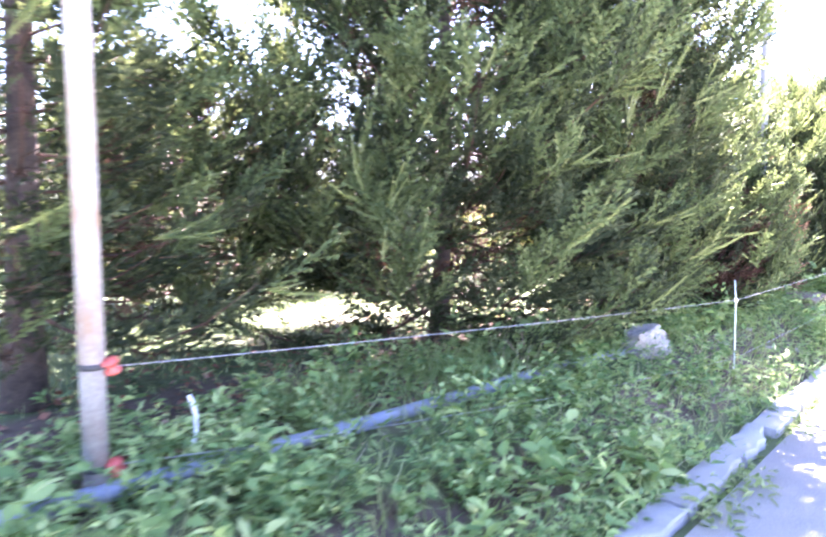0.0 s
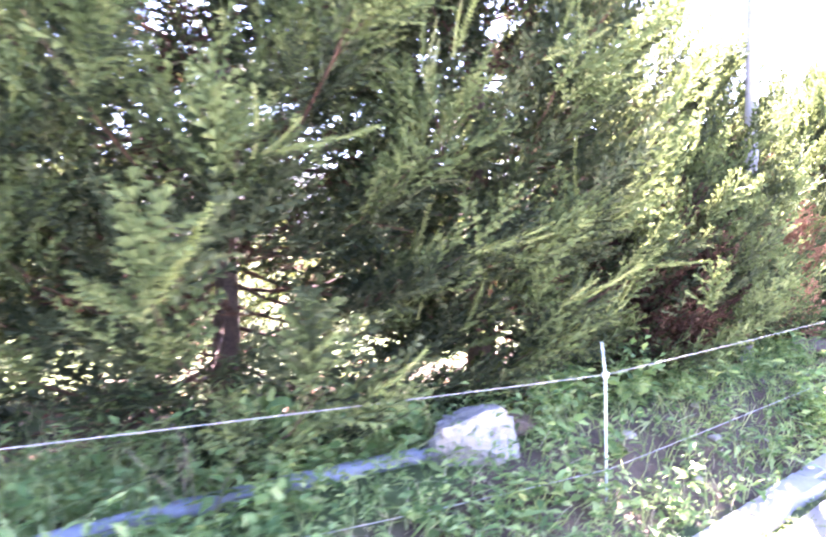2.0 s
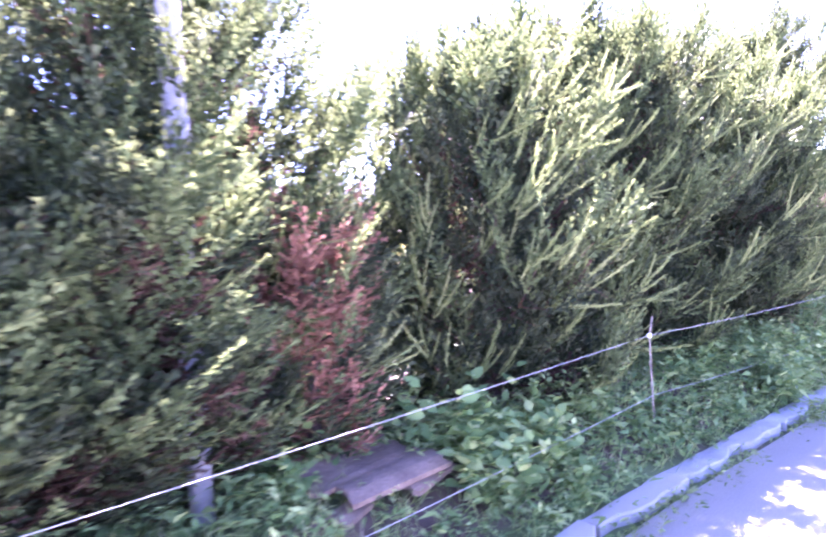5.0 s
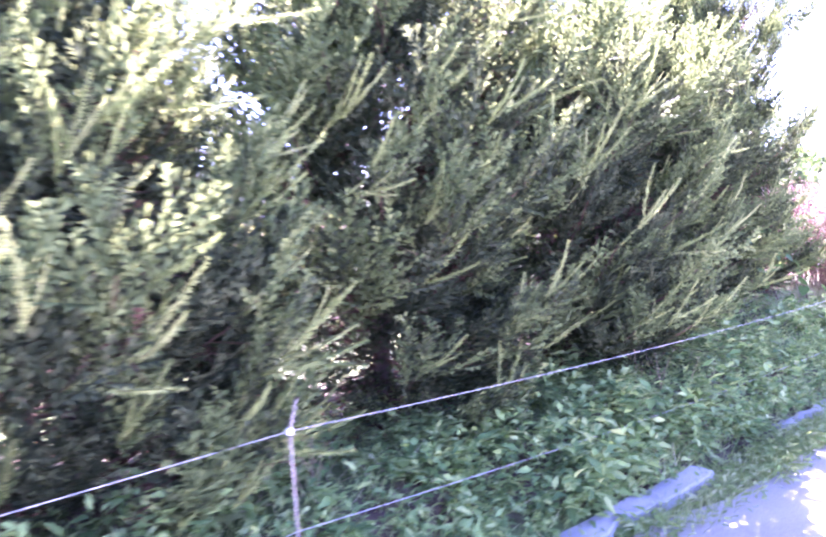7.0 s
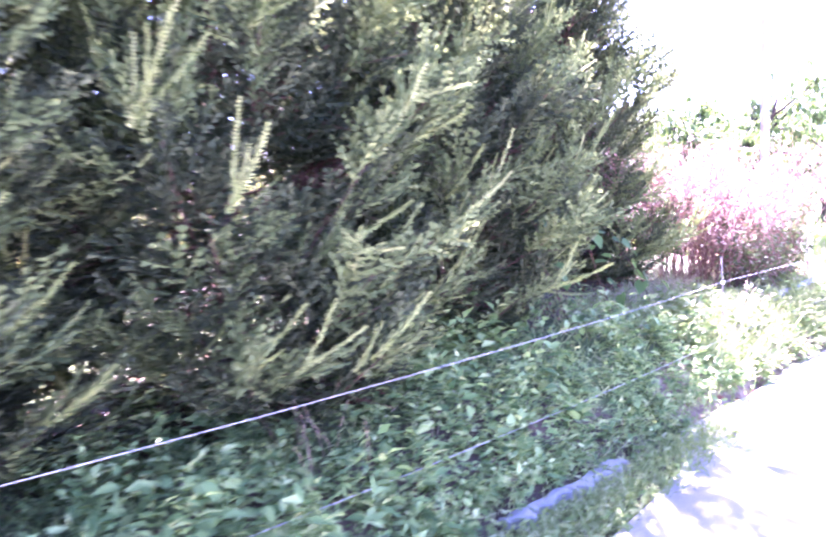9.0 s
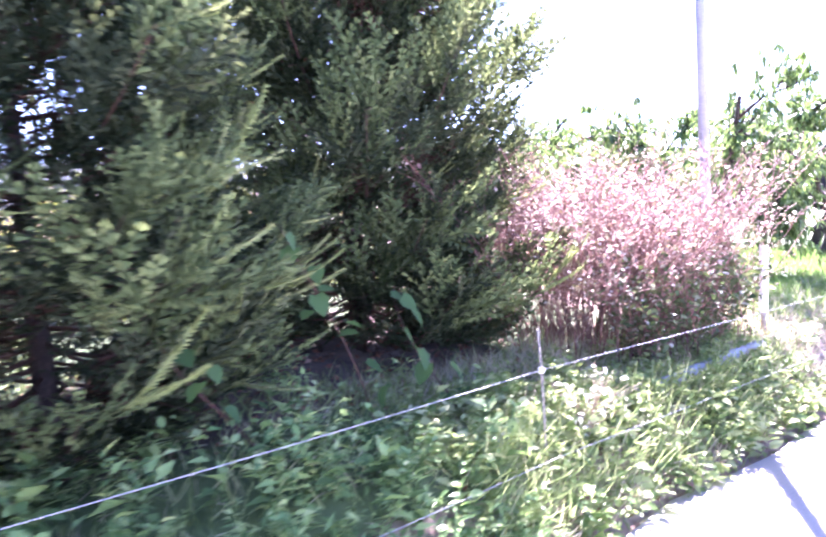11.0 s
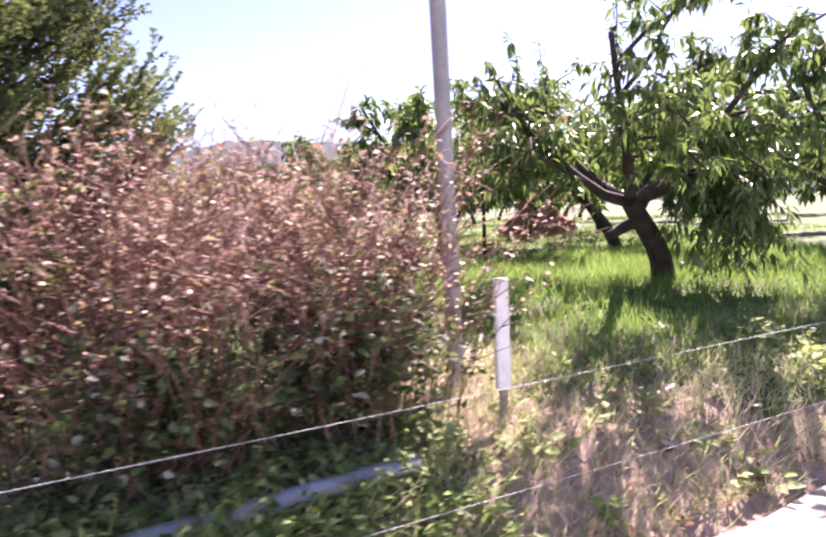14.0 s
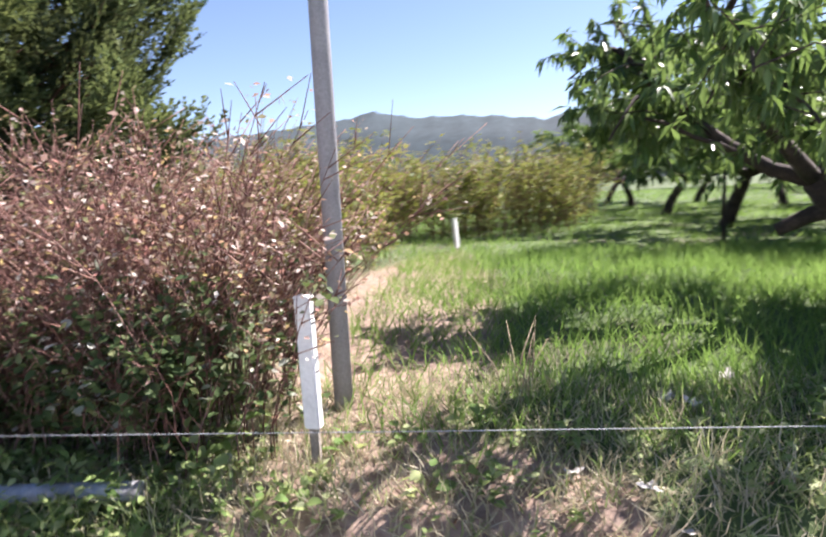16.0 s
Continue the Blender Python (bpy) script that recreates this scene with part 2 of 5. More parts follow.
def soup(name, V, F, material, parent=None, label="", smooth=False):
    """A mesh from arrays of vertices and of triangles."""
    me = bpy.data.meshes.new(name)
    V, F = np.asarray(V, np.float32), np.asarray(F, np.int32)
    me.vertices.add(len(V))
    me.vertices.foreach_set("co", V.ravel())
    me.loops.add(F.size)
    me.loops.foreach_set("vertex_index", F.ravel())
    me.polygons.add(len(F))
    me.polygons.foreach_set("loop_start", np.arange(0, F.size, 3, dtype=np.int32))
    if smooth:
        me.polygons.foreach_set("use_smooth", np.ones(len(F), bool))
    me.update(calc_edges=True)
    return link(name, me, material, parent, label)


def unit(a):
    return a / np.maximum(np.linalg.norm(a, axis=-1, keepdims=True), 1e-9)


def stamp(template, base, way, size, roll=None, upright=False):
    """Copies of a template (its length along x, its face towards z) at base, pointing along way. upright: the face looks up as far as it can."""
    V, F = template
    base, way = np.asarray(base, float), unit(np.asarray(way, float))
    n = len(base)
    ref = np.tile((0.0, 0.0, 1.0), (n, 1))
    ref[np.abs(way[:, 2]) > 0.97] = (1.0, 0.0, 0.0)
    side = unit(np.cross(ref, way))
    face = np.cross(way, side)
    if roll is None:
        roll = rng.normal(0, 0.45, n) if upright else rng.uniform(0, 2 * np.pi, n)
    c, s = np.cos(roll)[:, None], np.sin(roll)[:, None]
    side, face = c * side + s * face, c * face - s * side
    size = np.broadcast_to(np.asarray(size, float).reshape(-1, 1) if np.ndim(size) == 1 else size, (n, 3) if np.ndim(size) == 2 else (n, 1))
    if size.shape[1] == 1:
        size = np.repeat(size, 3, 1)
    P = base[:, None] + V[None, :, :1] * (way * size[:, :1])[:, None] + V[None, :, 1:2] * (side * size[:, 1:2])[:, None] + V[None, :, 2:] * (face * size[:, 2:])[:, None]
    G = F[None] + (np.arange(n) * len(V))[:, None, None]
    return P.reshape(-1, 3), G.reshape(-1, 3)


def gather(pieces):
    Vs, Fs, k = [], [], 0
    for V, F in pieces:
        Vs.append(V)
        Fs.append(F + k)
        k += len(V)
    return np.concatenate(Vs), np.concatenate(Fs)


def tube(points, radii, sides=6):
    """A tapered tube along points."""
    P, R = np.asarray(points, float), np.broadcast_to(radii, (len(points),)).astype(float)
    T = unit(np.gradient(P, axis=0))
    ref = np.array((0.31, 0.95, 0.02)) if abs(T[0, 1]) < 0.9 else np.array((0.95, 0.02, 0.31))
    A = unit(np.cross(T, ref))
    B = np.cross(T, A)
    ang = np.arange(sides) * 2 * np.pi / sides
    V = (P[:, None] + R[:, None, None] * (np.cos(ang)[None, :, None] * A[:, None] + np.sin(ang)[None, :, None] * B[:, None])).reshape(-1, 3)
    F = []
    for i in range(len(P) - 1):
        for j in range(sides):
            a, b = i * sides + j, i * sides + (j + 1) % sides
            F += [(a, b, b + sides), (a, b + sides, a + sides)]
    for j in range(1, sides - 1):
        F += [(0, j + 1, j), ((len(P) - 1) * sides, (len(P) - 1) * sides + j, (len(P) - 1) * sides + j + 1)]
    return V, np.array(F)


def leaf_template(width, fold=0.25, curl=0.15, fine=True):
    """A leaf along x, one long, folded along its midrib and bent down at its tip."""
    mids = ((0.3, 0.5), (0.65, 0.42)) if fine else ((0.42, 0.5),)
    V = [(0.0, 0.0, 0.0)]
    for x, w in mids:
        z = -curl * x * x
        V += [(x, -w * width, z + fold * w * width), (x, 0, z), (x, w * width, z + fold * w * width)]
    V.append((1.0, 0.0, -curl))
    F = [(0, 2, 1), (0, 3, 2)]
    for i in range(len(mids) - 1):
        a, b = 1 + 3 * i, 4 + 3 * i
        F += [(a, a + 1, b + 1), (a, b + 1, b), (a + 1, a + 2, b + 2), (a + 1, b + 2, b + 1)]
    k = 1 + 3 * (len(mids) - 1)
    F += [(k, k + 1, len(V) - 1), (k + 1, k + 2, len(V) - 1)]
    return np.array(V, float), np.array(F)


def blade_template(bend):
    """A grass blade along x, one long."""
    V = [(0, -0.5, 0), (0, 0.5, 0), (0.5, -0.38, bend * 0.2), (0.5, 0.38, bend * 0.2), (1.0, 0, bend)]
    return np.array(V, float), np.array([(0, 1, 3), (0, 3, 2), (2, 3, 4)])


def needle_twig(start, way, up, length, n, needle, r, around=False):
    """A twig whose needles stand on shared feet along it, two ranks or all round: one connected strip."""
    way, up = unit(np.array(way, float)), np.array(up, float)
    side = unit(np.cross(up, way))
    up = np.cross(way, side)
    t = np.linspace(0, 1, n + 1)
    feet = np.array(start) + way * (t * length)[:, None] + up * (0.14 * length * t ** 2)[:, None]
    V, F = [feet], []
    k = n + 1
    for i in range(n):
        ranks = [q * 1.5708 + r.uniform(-0.5, 0.5) for q in range(4)] if around else [r.uniform(-0.75, 0.55), 3.1416 + r.uniform(-0.55, 0.75)]
        for a in ranks:
            out = way * r.uniform(0.55, 1.0) + side * math.cos(a) + up * math.sin(a)
            ln = needle * r.uniform(0.75, 1.2) * (1.05 - 0.5 * t[i] ** 2)
            V.append((feet[i] + feet[i + 1]) / 2 + out / np.linalg.norm(out) * ln)
            F.append((i, i + 1, k))
            k += 1
    return np.vstack(V), np.array(F)


def frond_template(seed, twigs=7):
    """A flat branchlet along x, one long: an axis with side twigs that sweep forward, all joined into one piece."""
    r = np.random.default_rng(seed)
    axis = needle_twig((0, 0, 0), (1, 0, 0), (0, 0, 1), 1.0, 9, 0.075, r)
    pieces = [axis]
    for k in range(twigs):
        foot = axis[0][1 + k * 7 // twigs]
        a = (1 if k % 2 else -1) * r.uniform(0.4, 0.8)
        ln = r.uniform(0.26, 0.46) * (1.1 - 0.5 * k / twigs)
        pieces.append(needle_twig(foot, (math.cos(a), math.sin(a), r.uniform(-0.15, 0.3)), (0, 0, 1), ln, 4, 0.075, r))
    V, F = gather(pieces)
    return V, F


def shoot_template(seed):
    """A long young shoot along x, one long, needles all round."""
    return needle_twig((0, 0, 0), (1, 0, 0), (0, 0, 1), 1.0, 24, 0.065, np.random.default_rng(seed), around=True)


FRONDS = [frond_template(s) for s in (21, 22, 23)]
SHOOTS = [shoot_template(s) for s in (4, 5)]
LEAF_OVAL = leaf_template(0.6)
LEAF_OVAL_PLAIN = leaf_template(0.6, fine=False)
LEAF_FAR = (np.array([(0, 0, 0), (0.5, -0.3, 0.05), (1, 0, -0.15), (0.5, 0.3, 0.05)], float), np.array([(0, 1, 2), (0, 2, 3)]))
LEAF_LONG_FAR = (np.array([(0, 0, 0), (0.5, -0.15, 0.05), (1, 0, -0.2), (0.5, 0.15, 0.05)], float), np.array([(0, 1, 2), (0, 2, 3)]))
LEAF_POINTED = leaf_template(0.44, 0.4, 0.3, fine=False)
LEAF_LONG = leaf_template(0.27, 0.5, 0.3)
LEAF_LONG_PLAIN = leaf_template(0.27, 0.5, 0.25, fine=False)


def smooth_step(a, b, v):
    u = np.clip((np.asarray(v, float) - a) / (b - a), 0, 1)
    return u * u * (3 - 2 * u)


def kerb_x(y):
    """The kerb's outer edge: it draws away from the road's line at first and then runs straight."""
    return np.interp(y, (-6, 2.5, 9.8, 14), (-0.55, -1.25, -1.90, -1.93))


def ground_z(x, y):
    x, y = np.asarray(x, float), np.asarray(y, float)
    d = kerb_x(y) - x
    early = 0.03 + 0.24 * smooth_step(0, 0.75, d) + 0.06 * smooth_step(1, 3, d)
    late = 0.03 + 0.36 * smooth_step(0, 0.5, d) + 0.12 * smooth_step(0.5, 1.3, d) + 0.16 * smooth_step(1.3, 2.8, d)
    z = early + (late - early) * smooth_step(12.5, 17, y)
    lumps = 0.02 * np.sin(3.1 * x + 1.7 * y) * np.sin(2.3 * y - 0.8 * x) + 0.012 * np.sin(7.3 * x) * np.sin(6.1 * y + 1)
    z = z + lumps * smooth_step(0.1, 0.6, d)
    under = -0.03 + 0.08 * smooth_step(3.9, 4.6, x)
    return np.where(d < 0, under, z)


# ---- ground, road, kerb ----


def build_ground():
    xs = np.unique(np.concatenate([np.linspace(-1500, -60, 14), np.arange(-60, -12, 2.0), np.arange(-12, -1.0, 0.14), np.arange(-1.0, 6, 0.5), np.arange(6, 60, 6.0), np.linspace(60, 1500, 12)]))
    ys = np.unique(np.concatenate([np.linspace(-1500, -60, 12), np.arange(-60, -4, 4.0), np.arange(-4, 30, 0.2), np.arange(30, 70, 2.0), np.linspace(70, 1500, 14)]))
    X, Y = np.meshgrid(xs, ys, indexing="ij")
    V = np.stack([X, Y, ground_z(X, Y)], -1).reshape(-1, 3)
    i, j = np.meshgrid(np.arange(len(xs) - 1), np.arange(len(ys) - 1), indexing="ij")
    a = (i * len(ys) + j).ravel()
    F = np.concatenate([np.stack([a, a + len(ys), a + len(ys) + 1], 1), np.stack([a, a + len(ys) + 1, a + 1], 1)])
    ob = soup("ground", V, F, M_GROUND, smooth=True)
    x, y = V[:, 0], V[:, 1]
    d = kerb_x(y) - x
    soil = 0.9 * np.exp(-(((x + 1.95) / 0.45) ** 2) - ((y - 5.9) / 1.2) ** 2) + 0.5 * smooth_step(12, 12.8, y) * (1 - smooth_step(15.8, 16.6, y)) * smooth_step(-0.5, -0.4, d) * (1 - smooth_step(0.1, 0.4, d)) + smooth_step(0.9, 1.6, d) * (1 - smooth_step(1.9, 3.0, d)) * (1 - smooth_step(17.5, 19, y)) + 0.55 * smooth_step(0, 0.2, d) * (1 - smooth_step(0.5, 0.9, d)) * (1 - smooth_step(15, 16, y))
    straw = np.exp(-(((x + 5.2) / 3.6) ** 2) - ((y - 20.75 + 0.02 * x) / 0.8) ** 2) + 1.0 * np.exp(-(((x + 2.38) / 0.3) ** 2) - ((y - 21.6) / 0.4) ** 2) + 0.9 * np.exp(-(((x + 5.5) / 4.0) ** 2) - ((y - 31.0) / 0.9) ** 2)
    straw = straw + 0.9 * smooth_step(15.8, 16.6, y) * smooth_step(-0.3, -0.1, d) * (1 - smooth_step(0.15, 0.4, d))
    for layer, values in (("soil", soil), ("straw", straw)):
        at = ob.data.attributes.new(layer, "FLOAT", "POINT")
        at.data.foreach_set("value", np.clip(values, 0, 1).astype(np.float32))
    return tagged(ob, "earth and turf verge rising to an orchard", "ground", kind="structure")


ground = build_ground()


def build_road():
    ys = np.concatenate([np.linspace(-900, -20, 6), np.arange(-12, 40, 0.5), np.linspace(50, 900, 6)])
    bm = bmesh.new()
    rows = []
    for k, y in enumerate(ys):
        wob = 0.03 * math.sin(2.7 * y) + 0.02 * math.sin(7.9 * y + 1)
        left = float(kerb_x(y)) + (0.21 if y < 12.6 else 0.36 + 1.6 * wob if y < 16 else 0.05 + wob)
        rows.append([bm.verts.new((x, y, z)) for x, z in ((left, -0.05), (left + 0.012, 0.0), (1.0, 0.012), (4.0, 0.0), (4.012, -0.05))])
    for a, b in zip(rows, rows[1:]):
        for k in range(4):
            bm.faces.new((a[k], a[k + 1], b[k + 1], b[k]))
    return tagged(part("road", bm, M_ROAD, smooth=True), "sunlit pale concrete lane", "road", kind="structure")


road = build_road()


def build_kerb():
    kerb = tagged(new("kerb"), "low whitish concrete kerb of worn blocks", "kerb", kind="structure")
    y = -5.0
    r = random.Random(4)
    while y < 15.9:
        late = y > 12.6
        ln = r.uniform(0.14, 0.34) if late else r.uniform(0.6, 0.95)
        if not late or (r.random() < 0.75 and 13.9 < y < 15.5):
            x0, x1 = float(kerb_x(y)), float(kerb_x(y + ln))
            bm = bmesh.new()
            n, rows, tilt = 6, [], r.uniform(-0.012, 0.012)
            for k in range(n + 1):
                u = k / n
                yy = y + 0.012 + u * (ln - 0.024)
                xx = x0 + (x1 - x0) * u
                w = (0.165 + r.uniform(-0.025, 0.01) - (0.05 if r.random() < 0.16 else 0)) if not late else 0.095 + r.uniform(-0.05, 0.03)
                j = r.uniform(-0.006, 0.012) if not late else r.uniform(-0.02, 0.035)
                t = (0.02 if late else 0.034) + tilt * (u - 0.5) + r.uniform(-0.0015, 0.0015)
                rows.append([bm.verts.new(p) for p in ((xx + j, yy, -0.08), (xx + j, yy, t - 0.006), (xx + j + 0.006, yy, t), (xx + w * 0.5, yy, t + 0.002), (xx + w - 0.008, yy, t), (xx + w, yy, t - 0.008), (xx + w, yy, -0.08))])
            for a, b in zip(rows, rows[1:]):
                for k in range(6):
                    bm.faces.new((a[k], a[k + 1], b[k + 1], b[k]))
            bm.faces.new(rows[0][::-1])
            bm.faces.new(rows[-1])
            bmesh.ops.recalc_face_normals(bm, faces=bm.faces)
            part("kerb_stone", bm, M_CONCRETE, kerb)
        y += ln
    return kerb


kerb = build_kerb()


def build_hills():
    n = 261
    az = np.radians(np.linspace(20, 150, n))  # left of +y
    r = 1400.0
    deg = np.degrees(az)
    top = np.interp(deg, (20, 60, 72, 77, 80, 84, 88, 92, 94.5, 96.5, 98.3, 100, 102, 105, 108, 112, 120, 150), (4.6, 5.6, 6.6, 6.8, 6.2, 5.3, 5.8, 6.05, 6.0, 6.25, 6.7, 6.35, 5.95, 5.65, 5.3, 4.9, 4.4, 3.8))
    top += 0.07 * np.sin(deg * 2.3) + 0.05 * np.sin(deg * 5.1 + 2)
    V, F = [], []
    for k in range(n):
        for dist, h in ((0.80, -0.02), (0.9, 0.55), (1.0, 1.0), (1.2, -0.02)):
            V.append((-math.sin(az[k]) * r * dist, 20 + math.cos(az[k]) * r * dist, math.tan(math.radians(top[k])) * r * h if h > 0 else -5))
    for k in range(n - 1):
        for q in range(3):
            a, b = 4 * k + q, 4 * k + 4 + q
            F += [(a, a + 1, b + 1), (a, b + 1, b)]
    return tagged(soup("backdrop_hills", V, F, M_HILL, smooth=True), "distant wooded mountain ridge, blue-green from haze in its colour", "hills", kind="structure")


build_hills()

# ---- cedars of the hedge ----


def build_cedar(x, y, height, radius, seed, label, limbs=100, per_limb=25, low=0.35, shoots=70, rusty=0.0, upright=0.0, girth=1.0, skirt=0.55, back=1.0, narrow_top=0.7, brown=0.3, ragged=0.0):
    """A bushy conifer of that height and crown radius: trunk, limbs that bend up at their ends, needle fronds in
    layers, dry brown twigs inside, long young shoots at the limbs' ends, pale partly to stand in for sunlight."""
    global rng
    rng = np.random.default_rng(seed)
    tree = tagged(new("cedar_tree"), label, "tree", "cedars of the hedge")
    tree.location = (x, y, float(ground_z(x, y)))
    zs = low + (height * 0.97 - low) * np.linspace(0, 1, limbs) ** 1.1
    az = np.arange(limbs) * 2.39996 + rng.uniform(-0.4, 0.4, limbs)
    lines, twigs, front, tip_rows, shoot_rows, dead_rows = [], [], [], [], [], []
    t = np.linspace(0, 1, 6)
    for i in range(limbs):
        u = (zs[i] - low) / (height - low)
        facing = math.cos(az[i])
        reach = radius * np.interp(zs[i], (0.25, 0.9, 1.3), (skirt, 0.3 + 0.7 * max(skirt, 0.8), 1.0)) * np.interp(u, (0, 0.5, 0.8, 1), (1.0, 0.96, narrow_top, 0.2)) * rng.uniform(0.62 - 0.6 * ragged, 1.15 + ragged)
        reach *= 1 - (1 - back) * max(0.0, -facing) * (1.0 if u < 0.6 else 0.5)
        rise = np.interp(u, (0, 0.3, 0.7, 1), (-0.08, 0.12, 0.45, 0.9)) + rng.uniform(-0.1, 0.15)
        h = np.array((facing, math.sin(az[i]), 0.0))
        side = np.cross(h, (0, 0, 1)) * rng.uniform(-0.12, 0.12) * reach
        pts = np.array((0, 0, zs[i])) + h * (t * reach)[:, None] + side * (t ** 2)[:, None] + np.array((0, 0, 1.0)) * (t * reach * rise + 0.22 * reach * t ** 2.4 - 0.10 * reach * np.sin(t * 3.14))[:, None]
        lines.append((pts, 0.006 + 0.006 * reach))
        n = max(4, int(per_limb * (0.3 + 0.7 * reach / radius) * (0.6 if facing < -0.35 else 1.0)))
        uu = 0.10 + 0.90 * rng.uniform(0, 1, n) ** 0.8
        P = np.stack([np.interp(uu, t, pts[:, c]) for c in range(3)], 1)
        tang = unit(np.stack([np.interp(uu, t, np.gradient(pts[:, c])) for c in range(3)], 1))
        lat = unit(np.cross(tang, (0, 0, 1.0)))
        off = rng.uniform(-1, 1, n)
        spread = 0.31 * (1.12 - uu) * reach
        P = P + lat * (off * spread)[:, None] + tang * (np.abs(off) * spread * 0.4)[:, None]
        P[:, 2] += rng.normal(0, 0.05, n)
        W = tang + lat * (0.8 * off + rng.normal(0, 0.3, n))[:, None] + np.stack([0.08 + 0 * off, 0.30 + 0 * off, rng.uniform(-0.25, 0.5, n) + upright], 1)
        S = rng.uniform(0.28, 0.54, n)
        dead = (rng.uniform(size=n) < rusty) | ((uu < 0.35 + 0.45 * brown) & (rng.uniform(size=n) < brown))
        rows = np.concatenate([P, W, S[:, None]], 1)
        outer = ~dead & (uu > 0.74) & (rng.uniform(size=n) < 0.75)
        tip_rows.append(rows[outer])
        front.append(rows[~dead & ~outer])
        dead_rows.append(rows[dead])
        for _ in range(7):
            v = rng.uniform(0.1, 0.8)
            s = np.array([np.interp(v, t, pts[:, c]) for c in range(3)])
            twigs.append(np.stack([s, s + (unit(h + rng.normal(0, 0.7, 3)) * rng.uniform(0.15, 0.4) * min(1.0, reach))]))
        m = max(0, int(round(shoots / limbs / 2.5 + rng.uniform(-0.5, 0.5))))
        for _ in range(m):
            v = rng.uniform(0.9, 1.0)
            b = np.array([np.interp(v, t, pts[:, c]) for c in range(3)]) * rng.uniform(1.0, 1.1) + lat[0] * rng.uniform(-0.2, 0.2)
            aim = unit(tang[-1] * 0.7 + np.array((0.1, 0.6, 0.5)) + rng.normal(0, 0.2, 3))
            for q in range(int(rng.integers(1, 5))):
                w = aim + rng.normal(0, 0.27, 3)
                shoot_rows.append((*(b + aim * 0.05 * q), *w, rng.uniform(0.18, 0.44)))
    live = np.concatenate(front)
    # true the crown to its height and radius
    everything = np.concatenate([live, *tip_rows])
    tips = everything[:, :3] + unit(everything[:, 3:6]) * everything[:, 6:] * 0.8
    fit_z = height / np.percentile(tips[:, 2], 99.3)
    fit_r = radius / np.percentile(np.hypot(tips[:, 0], tips[:, 1])[tips[:, 0] > 0], 95)
    stretch = np.array((fit_r, fit_r, fit_z))
    hs = np.linspace(-0.12, height * 0.9, 7)
    r0 = 0.026 * max(height, 2.0) ** 0.8 * girth
    sway = np.stack([np.sin(hs * 0.9 + seed) * 0.05, np.cos(hs * 0.7 + seed) * 0.05, hs], 1)
    sway[:, :2] -= sway[0, :2]
    soup("trunk", *tube(sway, np.interp(hs, (-0.12, 0.1, height), (r0 * 1.35, r0, 0.012)), 9), M_BARK, tree, smooth=True)
    soup("branching", *gather([tube(p * stretch, np.linspace(r, 0.002, 6), 4) for p, r in lines] + [tube(p * stretch, (0.0035, 0.0015), 3) for p in twigs]), M_TWIG, tree)

    def clothe(name, rows, templates, material, size=1.0, label=""):
        rows = np.asarray(rows)
        pick = rng.integers(0, len(templates), len(rows))
        pieces = [stamp(g, rows[pick == j, :3] * stretch, rows[pick == j, 3:6], rows[pick == j, 6] * size, rng.normal(0, 0.6, int((pick == j).sum()))) for j, g in enumerate(templates)]
        tagged(soup(name, *gather(pieces), material, tree, label), label, kind="stuff" if len(rows) > 300 else "")

    clothe("crown", live, FRONDS, M_CEDAR)
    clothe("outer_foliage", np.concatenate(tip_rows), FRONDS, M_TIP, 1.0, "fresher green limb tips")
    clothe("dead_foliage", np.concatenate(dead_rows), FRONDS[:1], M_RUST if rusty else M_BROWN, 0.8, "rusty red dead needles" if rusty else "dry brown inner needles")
    clothe("sunlit_young_growth", shoot_rows, SHOOTS, M_SHOOT, 1.0, "paler yellow-green upright shoots")
    return tree


CEDAR = "dark green bushy conifer in the hedgerow, "
build_cedar(-3.8, 0.66, 5.2, 1.3, 11, CEDAR + "thick bare trunk", low=0.5, limbs=100, per_limb=17, skirt=1.3, back=0.45, narrow_top=0.45, shoots=120)
build_cedar(-5.0, 2.2, 2.3, 1.6, 26, CEDAR + "low and spreading", low=0.5, limbs=70, per_limb=24, shoots=40, skirt=0.95)
build_cedar(-7.4, 2.6, 2.4, 1.4, 23, CEDAR + "set back", low=0.5, limbs=70, per_limb=20)
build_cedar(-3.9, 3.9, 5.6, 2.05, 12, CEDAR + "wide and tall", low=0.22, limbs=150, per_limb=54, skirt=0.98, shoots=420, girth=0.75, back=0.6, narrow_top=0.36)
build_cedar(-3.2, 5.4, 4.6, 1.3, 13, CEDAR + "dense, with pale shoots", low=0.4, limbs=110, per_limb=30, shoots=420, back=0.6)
# Next three: extra brown needles also put shade into the crown colour.
build_cedar(-3.15, 6.9, 1.65, 1.15, 14, CEDAR + "low, brownish twigs", low=0.2, limbs=66, per_limb=28, shoots=10, skirt=0.9, brown=0.75)
build_cedar(-3.1, 7.72, 1.6, 0.85, 24, CEDAR + "grown round a grey pole", low=0.3, limbs=60, per_limb=24, shoots=10, skirt=0.8, brown=0.75)
build_cedar(-3.8, 8.1, 2.75, 1.35, 15, CEDAR + "loose crown", low=0.3, limbs=90, per_limb=30, shoots=30, brown=0.5)
